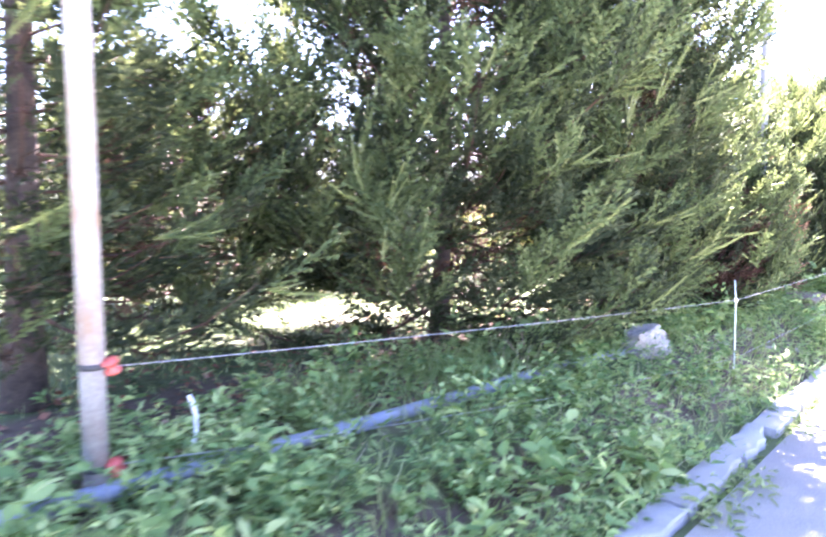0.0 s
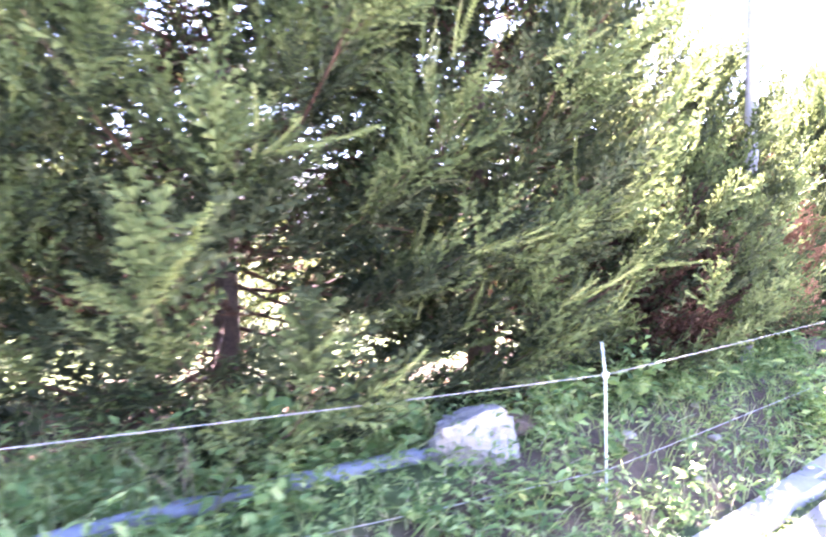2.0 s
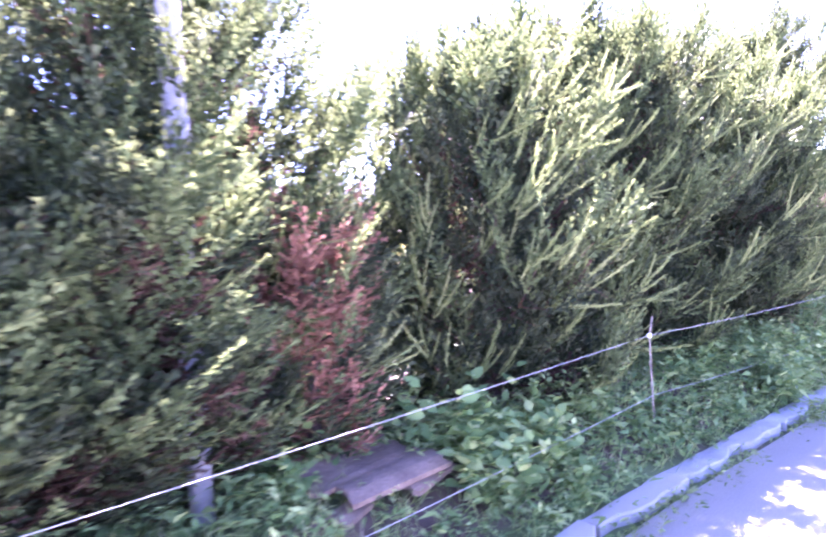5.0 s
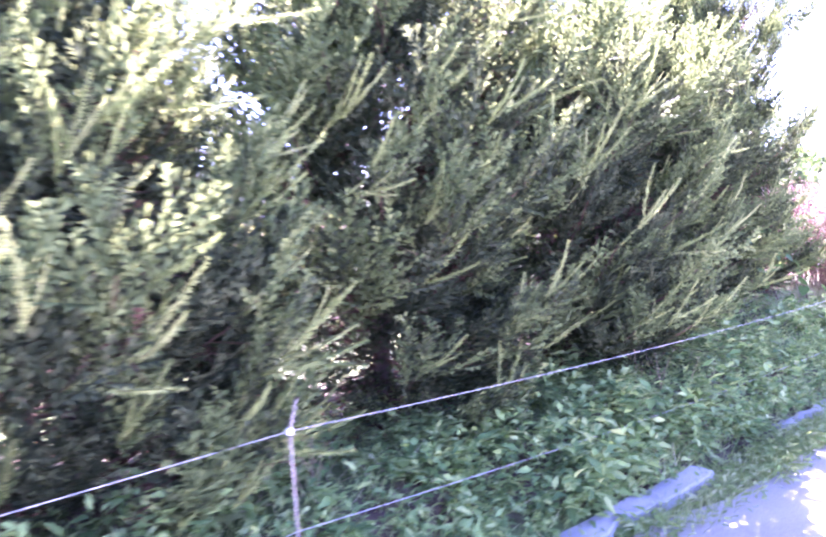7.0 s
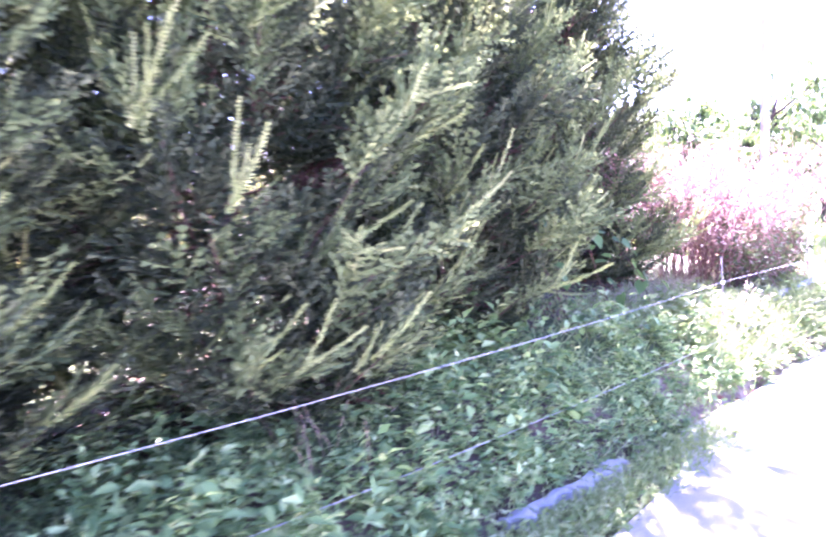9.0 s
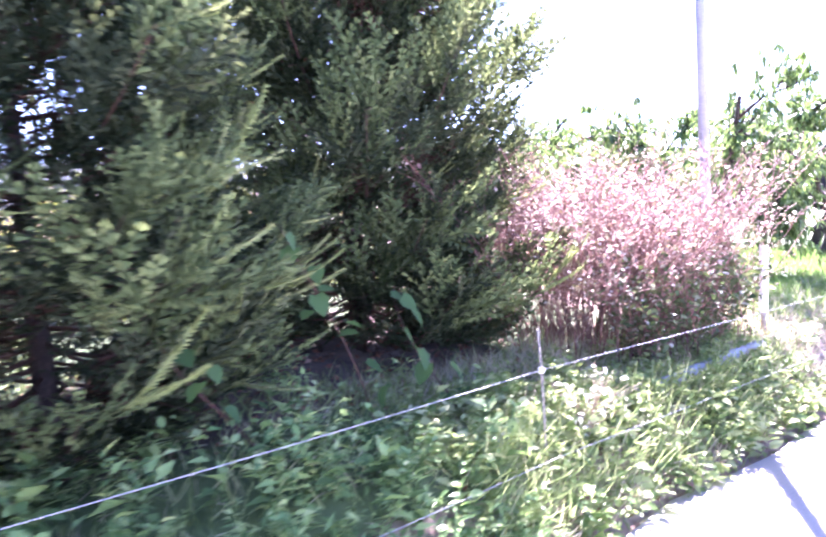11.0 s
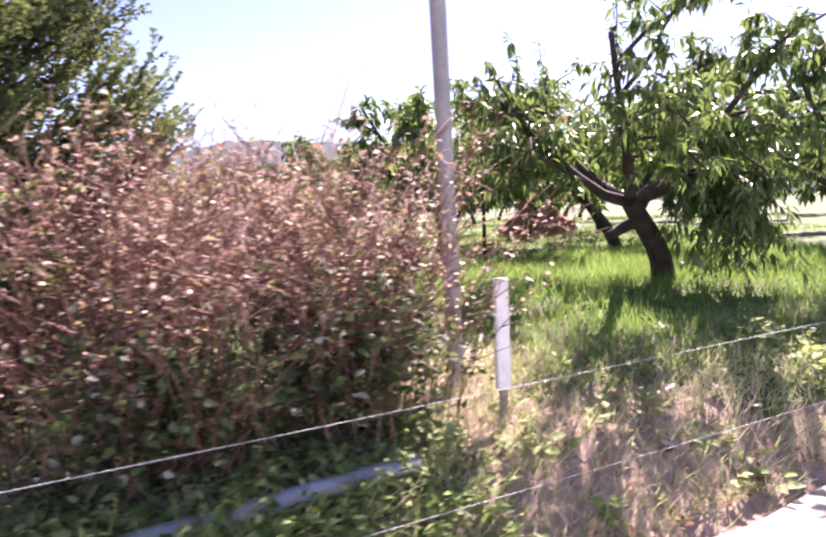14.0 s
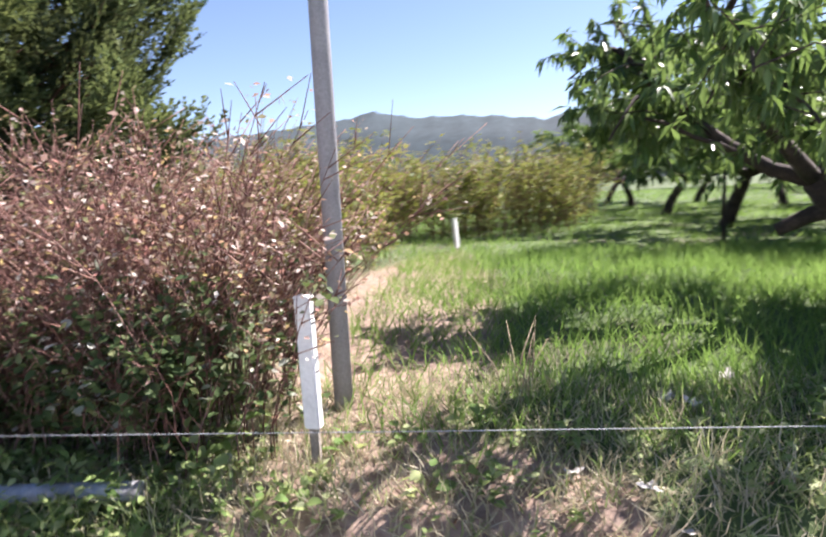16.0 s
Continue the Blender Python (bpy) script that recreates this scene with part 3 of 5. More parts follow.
build_cedar(-2.84, 8.6, 1.4, 0.36, 16, "small dying conifer with rusty red needles", limbs=34, per_limb=11, low=0.15, rusty=0.6, shoots=50)
build_cedar(-3.75, 9.2, 1.5, 0.8, 25, CEDAR + "low, between taller ones", low=0.08, limbs=50, per_limb=16, shoots=40, skirt=0.8)
# More pale shoots here: sunlight on this tree is put into their colour.
build_cedar(-3.1, 10.2, 2.45, 0.95, 17, CEDAR + "many upright shoots coloured sunlit", low=0.12, limbs=84, per_limb=22, shoots=560, upright=0.7, skirt=1.0)
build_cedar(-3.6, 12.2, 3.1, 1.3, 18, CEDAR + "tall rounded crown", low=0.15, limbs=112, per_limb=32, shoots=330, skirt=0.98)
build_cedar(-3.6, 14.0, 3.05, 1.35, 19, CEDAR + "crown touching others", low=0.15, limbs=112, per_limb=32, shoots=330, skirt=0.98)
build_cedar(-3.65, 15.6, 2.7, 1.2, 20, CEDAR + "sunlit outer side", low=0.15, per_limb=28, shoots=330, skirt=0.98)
build_cedar(-4.55, 18.0, 3.9, 1.55, 21, CEDAR + "very dark, ragged tips", low=0.08, limbs=140, per_limb=40, shoots=70, skirt=1.0, narrow_top=0.85, ragged=0.3)

# ---- peach orchard ----


def bent(start, way, length, lift, r, wiggle=0.08, n=6):
    """Points of a limb that sets out along way and bends up by lift."""
    t = np.linspace(0, 1, n)
    way = unit(np.array(way, float))
    pts = np.array(start) + way * (t * length)[:, None] + np.array((0, 0, 1.0)) * (lift * length * t ** 2)[:, None]
    pts[1:] += r.normal(0, wiggle * length / n, (n - 1, 3))
    return pts


def build_peach(x, y, height, radius, seed, label, leaves=3000, fine=True, lean=(-0.25, -0.2), trunk_h=0.75, droops=()):
    """An open-vase fruit tree: short leaning trunk, spreading dark limbs, long drooping leaves."""
    global rng
    rng = np.random.default_rng(seed)
    r = rng
    z0 = float(ground_z(x, y))
    tree = tagged(new("peach_tree"), label, "tree", "peach trees of the orchard")
    tree.location = (x, y, z0)
    top = np.array((lean[0], lean[1], trunk_h))
    tt = np.linspace(-0.15, 1, 6)
    tp = tt[:, None] * top + np.stack([0.05 * np.sin(tt * 4), 0.04 * np.sin(tt * 3 + 1), 0 * tt], 1)
    soup("trunk", *tube(tp, np.linspace(0.12, 0.085, 6) * (1 if fine else 0.95), 9), M_PEACHBARK, tree, smooth=True)
    tubes, twig_pts, twig_way = [], [], []
    n1 = 5
    a0 = r.uniform(0, 6.28)
    for i in range(n1):
        a = a0 + i * 6.283 / n1 + r.uniform(-0.3, 0.3)
        L = radius * r.uniform(0.75, 1.0)
        p = bent(tp[-1], (math.cos(a), math.sin(a), r.uniform(0.15, 0.6)), L, 0.45, r)
        tubes.append(tube(p, np.linspace(0.058, 0.02, 6), 7))
        for j in range(7):
            u = r.uniform(0.3, 1.0)
            s = np.array([np.interp(u, np.linspace(0, 1, 6), p[:, c]) for c in range(3)])
            b = a + r.uniform(-1.2, 1.2)
            w = (math.cos(b), math.sin(b), r.uniform(0.1, 1.5))
            q = bent(s, w, r.uniform(0.5, 0.95) * radius * 0.66, r.uniform(-0.95, 0.1), r, 0.14)
            tubes.append(tube(q, np.linspace(0.022, 0.007, 6), 5) if fine else tube(q[[0, 2, 5]], (0.022, 0.015, 0.007), 4))
            for k in range(9):
                v = r.uniform(0.15, 1)
                s2 = np.array([np.interp(v, np.linspace(0, 1, 6), q[:, c]) for c in range(3)])
                w2 = np.array((*r.normal(0, 0.8, 2), r.uniform(-0.35, 1.0)))
                q2 = bent(s2, w2, r.uniform(0.25, 0.6), r.uniform(-0.5, 0.1), r, 0.2, 5)
                if fine:
                    tubes.append(tube(q2[::2], (0.006, 0.004, 0.002), 3))
                twig_pts.append(q2)
        # a long upright shoot past the crown
        e = bent(p[-2], (0.15 * math.cos(a), 0.15 * math.sin(a), 1), r.uniform(0.5, 1.0), 0, r, 0.12)
        tubes.append(tube(e, np.linspace(0.009, 0.003, 6), 4))
        twig_pts += [e[1:]] * 2
    # long limbs that arch over and hang their twigs near the grass
    for wx, wy, ln, fall in droops:
        p = bent(tp[-1], (wx, wy, 0.75), ln, -fall, r, 0.06, 8)
        tubes.append(tube(p, np.linspace(0.04, 0.010, 8), 6))
        for k in range(34):
            v = r.uniform(0.5, 1)
            s2 = np.array([np.interp(v, np.linspace(0, 1, 8), p[:, c]) for c in range(3)])
            q2 = bent(s2, (*r.normal(0, 0.8, 2), r.uniform(-0.3, 0.7)), r.uniform(0.25, 0.55), r.uniform(-1.3, -0.5), r, 0.2, 5)
            tubes.append(tube(q2[::2], (0.006, 0.004, 0.002), 3))
            twig_pts.append(q2)
    if fine:
        # a sawn-off stub under the fork
        tubes.append(tube(bent(tp[-2], (-0.6, -1.0, -0.25), 0.34, -0.2, r, 0.05), np.linspace(0.06, 0.045, 6), 8))
    soup("branching", *gather(tubes), M_PEACHBARK, tree)
    T = [t for t in twig_pts]
    per = max(2, leaves // len(T))
    B, W, S = [], [], []
    for q in T:
        u = r.uniform(0.05, 1, per)
        g = np.linspace(0, 1, len(q))
        P = np.stack([np.interp(u, g, q[:, c]) for c in range(3)], 1)
        d = unit(q[-1] - q[0])
        w = np.stack([r.normal(0, 0.55, per), r.normal(0, 0.55, per), r.uniform(-1.5, 0.05, per)], 1) + 0.35 * d
        B.append(P), W.append(w), S.append(r.uniform(0.085, 0.145, per) * (1.08 if fine else 1.75))
    B, W, S = np.concatenate(B), np.concatenate(W), np.concatenate(S)
    keep = B[:, 2] < height
    V, F = stamp(LEAF_LONG_PLAIN if fine else LEAF_LONG_FAR, B[keep], W[keep], S[keep], upright=True)
    soup("crown", V, F, M_PEACH, tree)
    return tree


PEACH = "peach tree with dark spreading limbs and drooping leaves"
build_peach(-4.55, 24.0, 2.85, 1.68, 31, PEACH + ", leaning forked trunk", leaves=14000, lean=(0.1, -0.42), trunk_h=0.78, droops=((0.7, 0.7, 1.3, 0.8), (0.4, 0.95, 1.5, 0.75), (0.8, 0.55, 1.5, 0.55)))
build_peach(-4.2, 26.6, 3.2, 1.9, 32, PEACH, leaves=10000, lean=(0.1, 0.2))
far_peach = build_peach(-8.2, 27.0, 2.9, 1.9, 33, PEACH, leaves=5200, fine=False, lean=(-0.2, -0.25))
for px, py, turn, size in ((-11.1, 25.4, 150, 1.12), (-12.4, 28.4, 130, 1.05), (-15.2, 25.6, 220, 0.98), (-17.0, 28.8, 300, 1.05), (-19.6, 25.8, 80, 1.0), (-22.0, 28.4, 170, 1.05), (-9.0, 30.6, 250, 1.05), (-14.0, 32.2, 20, 1.05), (-5.5, 30.0, 110, 1.0), (-25.0, 26.2, 200, 1.05)):
    c = copy_thing(far_peach, pose(px, py, float(ground_z(px, py)), 0, 0, turn))
    c.scale = (size, size, size)


def build_sapling():
    global rng
    rng = np.random.default_rng(41)
    x, y = -7.9, 24.2
    tree = tagged(new("young_peach_tree"), "thin young fruit tree with hanging leaves beside a stake", "tree")
    tree.location = (x, y, float(ground_z(x, y)))
    stem = np.array([(0, 0, -0.1), (0.01, 0, 0.5), (-0.01, 0.02, 1.0), (0.02, 0.0, 1.6), (0.0, 0.03, 2.3)])
    soup("trunk", *tube(stem, np.linspace(0.035, 0.008, 5), 6), M_PEACHBARK, tree)
    tubes, B, W = [], [], []
    for k in range(26):
        a, h = rng.uniform(0, 6.28), rng.uniform(0.9, 2.2)
        q = bent((0, 0, h), (math.cos(a), math.sin(a), 0.5), rng.uniform(0.3, 0.7), -0.6, rng, 0.15, 5)
        tubes.append(tube(q, np.linspace(0.007, 0.002, 5), 3))
        for _ in range(16):
            B.append(q[rng.integers(1, 5)] + rng.normal(0, 0.04, 3)), W.append((*rng.normal(0, 0.5, 2), rng.uniform(-1.5, 0)))
    soup("branching", *gather(tubes), M_PEACHBARK, tree)
    soup("crown", *stamp(LEAF_LONG, np.array(B), np.array(W), rng.uniform(0.11, 0.17, len(B)), upright=True), M_PEACH, tree)


build_sapling()

# ---- berry bushes ----


def build_bush(name, label, group, seed, canes, spread, height, cane_material, leaf_material_, leaves, leaf_size, splay=0.5, leaf_low=0.15, template=None, twigs=4, far=False):
    """Many thin canes that rise from one stool and fan out, with twigs and small leaves."""
    global rng
    rng = np.random.default_rng(seed)
    bush = tagged(new(name), label, "bush", group)
    tubes, lines = [], []
    for _ in range(canes):
        b = np.clip(rng.normal(0, 0.4, 2), -0.85, 0.85) * np.array(spread)
        out = np.array((*(b * 0.9 + np.clip(rng.normal(0, 0.28, 2), -0.45, 0.45)), 0)) * splay
        h = height * rng.uniform(0.6, 1.02)
        t = np.linspace(0, 1, 6)
        pts = np.array((*b, -0.05)) + out * (t ** 1.6 * h)[:, None] + np.array((0, 0, 1.0)) * (t * h)[:, None]
        pts[1:] += rng.normal(0, 0.018, (5, 3))
        tubes.append(tube(pts[[0, 2, 5]] if far else pts, (0.0055, 0.004, 0.002) if far else np.linspace(0.0045, 0.0018, 6), 3))
        lines.append(pts)
        for _ in range(twigs):
            u = rng.uniform(0.3, 0.98)
            s = np.array([np.interp(u, t, pts[:, c]) for c in range(3)])
            w = unit(np.array((*rng.normal(0, 0.6, 2), rng.uniform(0.3, 1.2))) + out)
            q = s + w * (np.linspace(0, 1, 4) * rng.uniform(0.12, 0.30))[:, None]
            q[1:] += rng.normal(0, 0.012, (3, 3))
            tubes.append(tube(q[[0, 3]], (0.0035, 0.0015), 3))
            lines.append(q)
    soup("cane_clump", *gather(tubes), cane_material, bush)
    pick = rng.integers(0, len(lines), leaves)
    v = rng.uniform(leaf_low, 1, leaves)
    B = np.array([[np.interp(a, np.linspace(0, 1, len(lines[i])), lines[i][:, c]) for c in range(3)] for i, a in zip(pick, v)]) + rng.normal(0, 0.025, (leaves, 3))
    W = np.stack([*rng.normal(0, 1, (2, leaves)), rng.uniform(-0.7, 0.6, leaves)], 1)
    soup("leafage", *stamp(template or (LEAF_FAR if far else LEAF_OVAL_PLAIN), B, W, rng.uniform(0.7, 1.3, leaves) * leaf_size, upright=True), leaf_material_, bush)
    return bush


def put(ob, x, y, turn=0.0, size=1.0, up=0.0):
    ob.matrix_basis = pose(x, y, float(ground_z(x, y)) + up, 0, 0, turn) @ Matrix.Diagonal((size, size, size, 1))
    return ob


# Leaf green darkened to hold the bush foot's shade; pale flecks are seed heads.
M_DARKLEAF = leaf_material("darkened low bush leaves", [(0.1, (0.03, 0.055, 0.025)), (0.55, (0.075, 0.11, 0.045)), (0.74, (0.16, 0.18, 0.09)), (0.8, (0.6, 0.59, 0.53)), (0.95, (0.74, 0.73, 0.68))], (0.2, 0.26, 0.06), 0.25)
RED = "dry berry bush of reddish canes with pale and yellow leaves"
put(build_bush("berry_bush", RED, "red-caned berry bushes", 51, 200, (0.62, 0.62), 1.4, M_CANE, M_PALELEAF, 6600, 0.032, splay=0.95, twigs=8, leaf_low=0.03), -3.15, 20.0)
put(build_bush("berry_bush", RED, "red-caned berry bushes", 52, 200, (0.62, 0.6), 1.45, M_CANE, M_PALELEAF, 6600, 0.032, splay=0.9, twigs=8, leaf_low=0.03), -3.25, 19.05)
red = put(build_bush("berry_bush", RED, "red-caned berry bushes", 53, 110, (0.6, 0.6), 1.35, M_CANE, M_PALELEAF, 3200, 0.033, splay=0.85, twigs=7, leaf_low=0.03), -4.2, 19.45)
put(build_bush("low_bush", "low leafy bush with pale fluffy seed heads and broad leaves", "", 54, 70, (0.35, 0.55), 0.85, M_CANE, M_DARKLEAF, 2600, 0.052, template=LEAF_OVAL, leaf_low=0.02), -2.75, 20.05)
put(build_bush("low_bush", "low leafy bush with greenish and pale leaves", "", 58, 60, (0.3, 0.5), 0.7, M_CANE, M_DARKLEAF, 2000, 0.05, template=LEAF_OVAL, leaf_low=0.02), -2.72, 19.2)
put(build_bush("thin_shrub", "thin twiggy shrub with small pale leaves by the grey pole", "", 55, 12, (0.12, 0.12), 0.95, M_PEACHBARK, M_PALELEAF, 900, 0.042, splay=1.6, twigs=9, leaf_low=0.3), -3.3, 20.45)
green = put(build_bush("berry_bush", "yellow-green berry bush in a long row", "berry rows", 56, 60, (0.7, 0.7), 1.25, M_CANE, M_BERRY, 2600, 0.062, twigs=4, leaf_low=0.06, far=True), -5.6, 19.6)
brown = put(build_bush("berry_bush", "brownish berry bush in a long row", "berry rows", 57, 60, (0.7, 0.7), 1.2, M_CANE, M_BERRY, 2200, 0.058, twigs=4, leaf_low=0.06, far=True), -7.0, 19.7)
rb = random.Random(5)
for row_y, x0, x1 in ((19.5, -8.3, -20), (17.2, -6.0, -18), (14.6, -8.0, -12), (11.6, -8.0, -11)):
    bx = x0
    while bx > x1:
        ob = copy_thing(green if rb.random() < 0.6 else brown, pose(0, 0, 0))
        put(ob, bx, row_y + rb.uniform(-0.25, 0.25), rb.uniform(0, 360), rb.uniform(1.0, 1.32))
        bx -= rb.uniform(1.2, 1.6)

for bx, by in ((-11.6, 22.3), (-11.2, 21.2), (-11.8, 20.3), (-10.9, 19.4), (-13.0, 21.6), (-13.4, 22.6), (-9.6, 18.6), (-14.6, 23.3), (-16.2, 23.6), (-18.0, 23.8)):
    put(copy_thing(green if rb.random() < 0.7 else brown, pose(0, 0, 0)), bx, by, rb.uniform(0, 360), rb.uniform(1.1, 1.38))

for k in range(9):
    put(copy_thing(green if k % 3 else brown, pose(0, 0, 0)), -6.9 + rb.uniform(-0.3, 0.3), -2.2 + 1.35 * k, rb.uniform(0, 360), rb.uniform(0.85, 1.1))
for k in range(22):
    px, py = 1.0 - 4.4 * (k % 11) + rb.uniform(-1, 1), (37.0 if k < 11 else 43.0) + rb.uniform(-1.2, 1.2)
    if px > -6.5 and k < 11:
        continue
    copy_thing(far_peach, pose(px - 5.5, py, float(ground_z(px - 5.5, py)), 0, 0, rb.uniform(0, 360)))

# ---- poles, fence, pipe, stones ----


def lathe(name, profile, material, parent, sides=20, at=(0, 0, 0), label=""):
    """A turned solid: profile of (radius, z) from below up."""
    V, F = [], []
    for rr, z in profile:
        for k in range(sides):
            a = 2 * math.pi * k / sides
            V.append((at[0] + rr * math.cos(a), at[1] + rr * math.sin(a), at[2] + z))
    for i in range(len(profile) - 1):
        for k in range(sides):
            a, b = i * sides + k, i * sides + (k + 1) % sides
            F += [(a, b, b + sides), (a, b + sides, a + sides)]
    top = (len(profile) - 1) * sides
    F += [(top, top + k, top + k + 1) for k in range(1, sides - 1)] + [(0, k + 1, k) for k in range(1, sides - 1)]
    return soup(name, V, F, material, parent, label, smooth=True)


def box(name, size, at, material, parent, bevel=0.004, turn=None, label=""):
    bm = bmesh.new()
    bmesh.ops.create_cube(bm, size=1)
    bmesh.ops.scale(bm, vec=size, verts=bm.verts)
    bmesh.ops.bevel(bm, geom=list(bm.edges), offset=bevel, segments=2, affect="EDGES")
    if turn:
        bmesh.ops.rotate(bm, verts=bm.verts, matrix=Euler([radians(a) for a in turn]).to_matrix())
    bmesh.ops.translate(bm, vec=at, verts=bm.verts)
    return part(name, bm, material, parent, label)


def build_corner_pole():
    x, y = -2.4, 0.6
    z = float(ground_z(x, y))
    pole = tagged(new("fence_pole"), "round galvanised steel fence pole with rust stains and banded insulators", "pole")
    pole.location = (x, y, z)
    lathe("tube", [(0.046, -0.2), (0.046, 3.9), (0.043, 3.92), (0.0, 3.93)], M_STEEL, pole)
    for h in (0.415 - z, 0.80 - z):
        lathe("band", [(0.0468, h - 0.012), (0.049, h - 0.010), (0.049, h + 0.010), (0.0468, h + 0.012)], M_BLACK, pole, label="black rubber band")
        ins = lathe("insulator", [(0.012, -0.03), (0.03, -0.026), (0.03, -0.014), (0.017, -0.006), (0.017, 0.006), (0.03, 0.014), (0.03, 0.026), (0.012, 0.03)], M_RED, pole, 14, label="faded red plastic insulator")
        ins.matrix_basis = pose(0.045, 0.055, h, 20, 15, 0)
    low = lathe("insulator", [(0.012, -0.03), (0.026, -0.026), (0.026, -0.014), (0.015, 0), (0.026, 0.014), (0.012, 0.03)], M_RED, pole, 14)
    low.matrix_basis = pose(0.02, -0.06, 0.05, 20, 15, 0)


build_corner_pole()


def build_grey_pole(x, y, height, label, lean=(0.0, 0.0), collar=None, blue=None, radius=0.05):
    z = float(ground_z(x, y))
    pole = tagged(new("utility_pole"), label, "pole", "grey poles along the hedge")
    pole.matrix_basis = pose(x, y, z, lean[0], lean[1], 0)
    lathe("shaft", [(radius, -0.3), (radius * 0.97, height * 0.5), (radius * 0.9, height), (radius * 0.86, height + 0.01), (0.0, height + 0.012)], M_GREYPOLE, pole)
    if collar:
        c = collar - z
        lathe("collar", [(radius * 0.99, c - 0.06), (radius * 1.12, c - 0.05), (radius * 1.12, c + 0.05), (radius * 0.99, c + 0.06)], M_GREYPOLE, pole)
    if blue:
        b = blue - z
        lathe("insulator", [(0.01, -0.05), (0.035, -0.04), (0.035, -0.01), (0.02, 0), (0.035, 0.01), (0.035, 0.04), (0.01, 0.05)], M_BLUE, pole, 12, (0.06, -0.05, b), "blue plastic insulator")


build_grey_pole(-2.75, 7.95, 4.2, "slim grey concrete pole rising through a conifer", collar=1.97, blue=3.35, radius=0.052)
build_grey_pole(-3.1, 20.75, 4.8, "slim grey concrete pole standing behind a white marker stake", radius=0.046)


def build_marker(x, y, top, foot, label, marks=True):
    z = float(ground_z(x, y))
    mk = tagged(new("marker_stake"), label, "stake", "white marker stakes")
    axis = Vector(top) - Vector(foot)
    mk.matrix_basis = Matrix.Translation((foot[0], foot[1], foot[2])) @ axis.to_track_quat("Z", "Y").to_matrix().to_4x4()
    ln = axis.length
    box("board", (0.07, 0.045, ln - 0.13), (0, 0, 0.13 + (ln - 0.13) / 2), M_WHITE, mk, 0.006)
    box("point", (0.04, 0.03, 0.40), (0, 0, -0.06), M_OLDWOOD, mk, 0.006, label="bare weathered wooden foot")
    box("cap", (0.074, 0.049, 0.012), (0, 0, ln + 0.004), M_WHITE, mk, 0.004)
    if marks:
        for h, w in ((ln - 0.06, 0.022), (ln - 0.10, 0.03), (ln - 0.2, 0.02), (ln - 0.3, 0.026)):
            box("mark", (0.002, w, 0.008), (0.0355, 0, h), M_BLACK, mk, 0.0005, label="short dark mark")


build_marker(-2.62, 20.72, (-2.60, 20.725, 1.12), (-2.62, 20.73, 0.45), "white painted wooden marker stake leaning in dry grass")
build_marker(-8.5, 21.15, (-8.52, 21.12, 1.12), (-8.5, 21.15, 0.62), "white marker stake at the end of a straw path", marks=False)


def cord(a, b, sag, radius, parent, n=14, name="wire"):
    t = np.linspace(0, 1, n)
    pts = np.outer(1 - t, a) + np.outer(t, b)
    pts[:, 2] -= sag * 4 * t * (1 - t)
    return soup(name, *tube(pts, radius, 6), M_WIRE, parent, smooth=True)


def build_fence():
    fence = tagged(new("electric_fence"), "two-strand white electric cord fence on thin stakes", "fence")
    posts = [(-1.79, 4.91, 0.71, M_TEAL, "thin pale green plastic stake", -0.02, 0.86), (-2.2, 10.75, 0.74, M_OLDWOOD, "thin bare wooden stake", 0.03, 0.86), (-2.21, 17.41, 0.725, M_OLDWOOD, "thin bare wooden stake", -0.01, 0.92)]
    ups = [(-2.35, 0.62, 0.80)] + [(x, y, h) for x, y, h, *_ in posts] + [(-2.05, 25.5, 0.78)]
    lows = [(-2.35, 0.62, 0.43), (-1.79, 4.95, 0.27), (-2.17, 10.75, 0.36), (-2.12, 17.41, 0.33), (-2.0, 25.5, 0.36)]
    for x, y, h, mat, label, lean, top in posts:
        z = float(ground_z(x, y))
        V, F = tube([(x, y + 0.02, z - 0.15), (x, y, h), (x + lean * 0.3, y + lean, top)], (0.0056, 0.005, 0.0045) if mat is M_TEAL else (0.006, 0.0055, 0.005), 7)
        soup("post", V, F, mat, fence, label, smooth=True)
        for hh in (h, None):
            if hh:
                lathe("clip", [(0.009, -0.014), (0.014, -0.010), (0.014, 0.010), (0.009, 0.014)], M_WHITE, fence, 10, (x, y, hh), "white cord clip")
    for line, sags in ((ups, (0.012, 0.012, 0.05, 0.01)), (lows, (0.05, 0.02, 0.07, 0.01))):
        for a, b, sag in zip(line, line[1:], sags):
            cord(a, b, sag, 0.0016, fence)
    end = ups[-1]
    z = float(ground_z(end[0], end[1]))
    soup("post", *tube([(end[0], end[1], z - 0.1), (end[0], end[1], 0.9)], (0.012, 0.01), 7), M_OLDWOOD, fence)


build_fence()


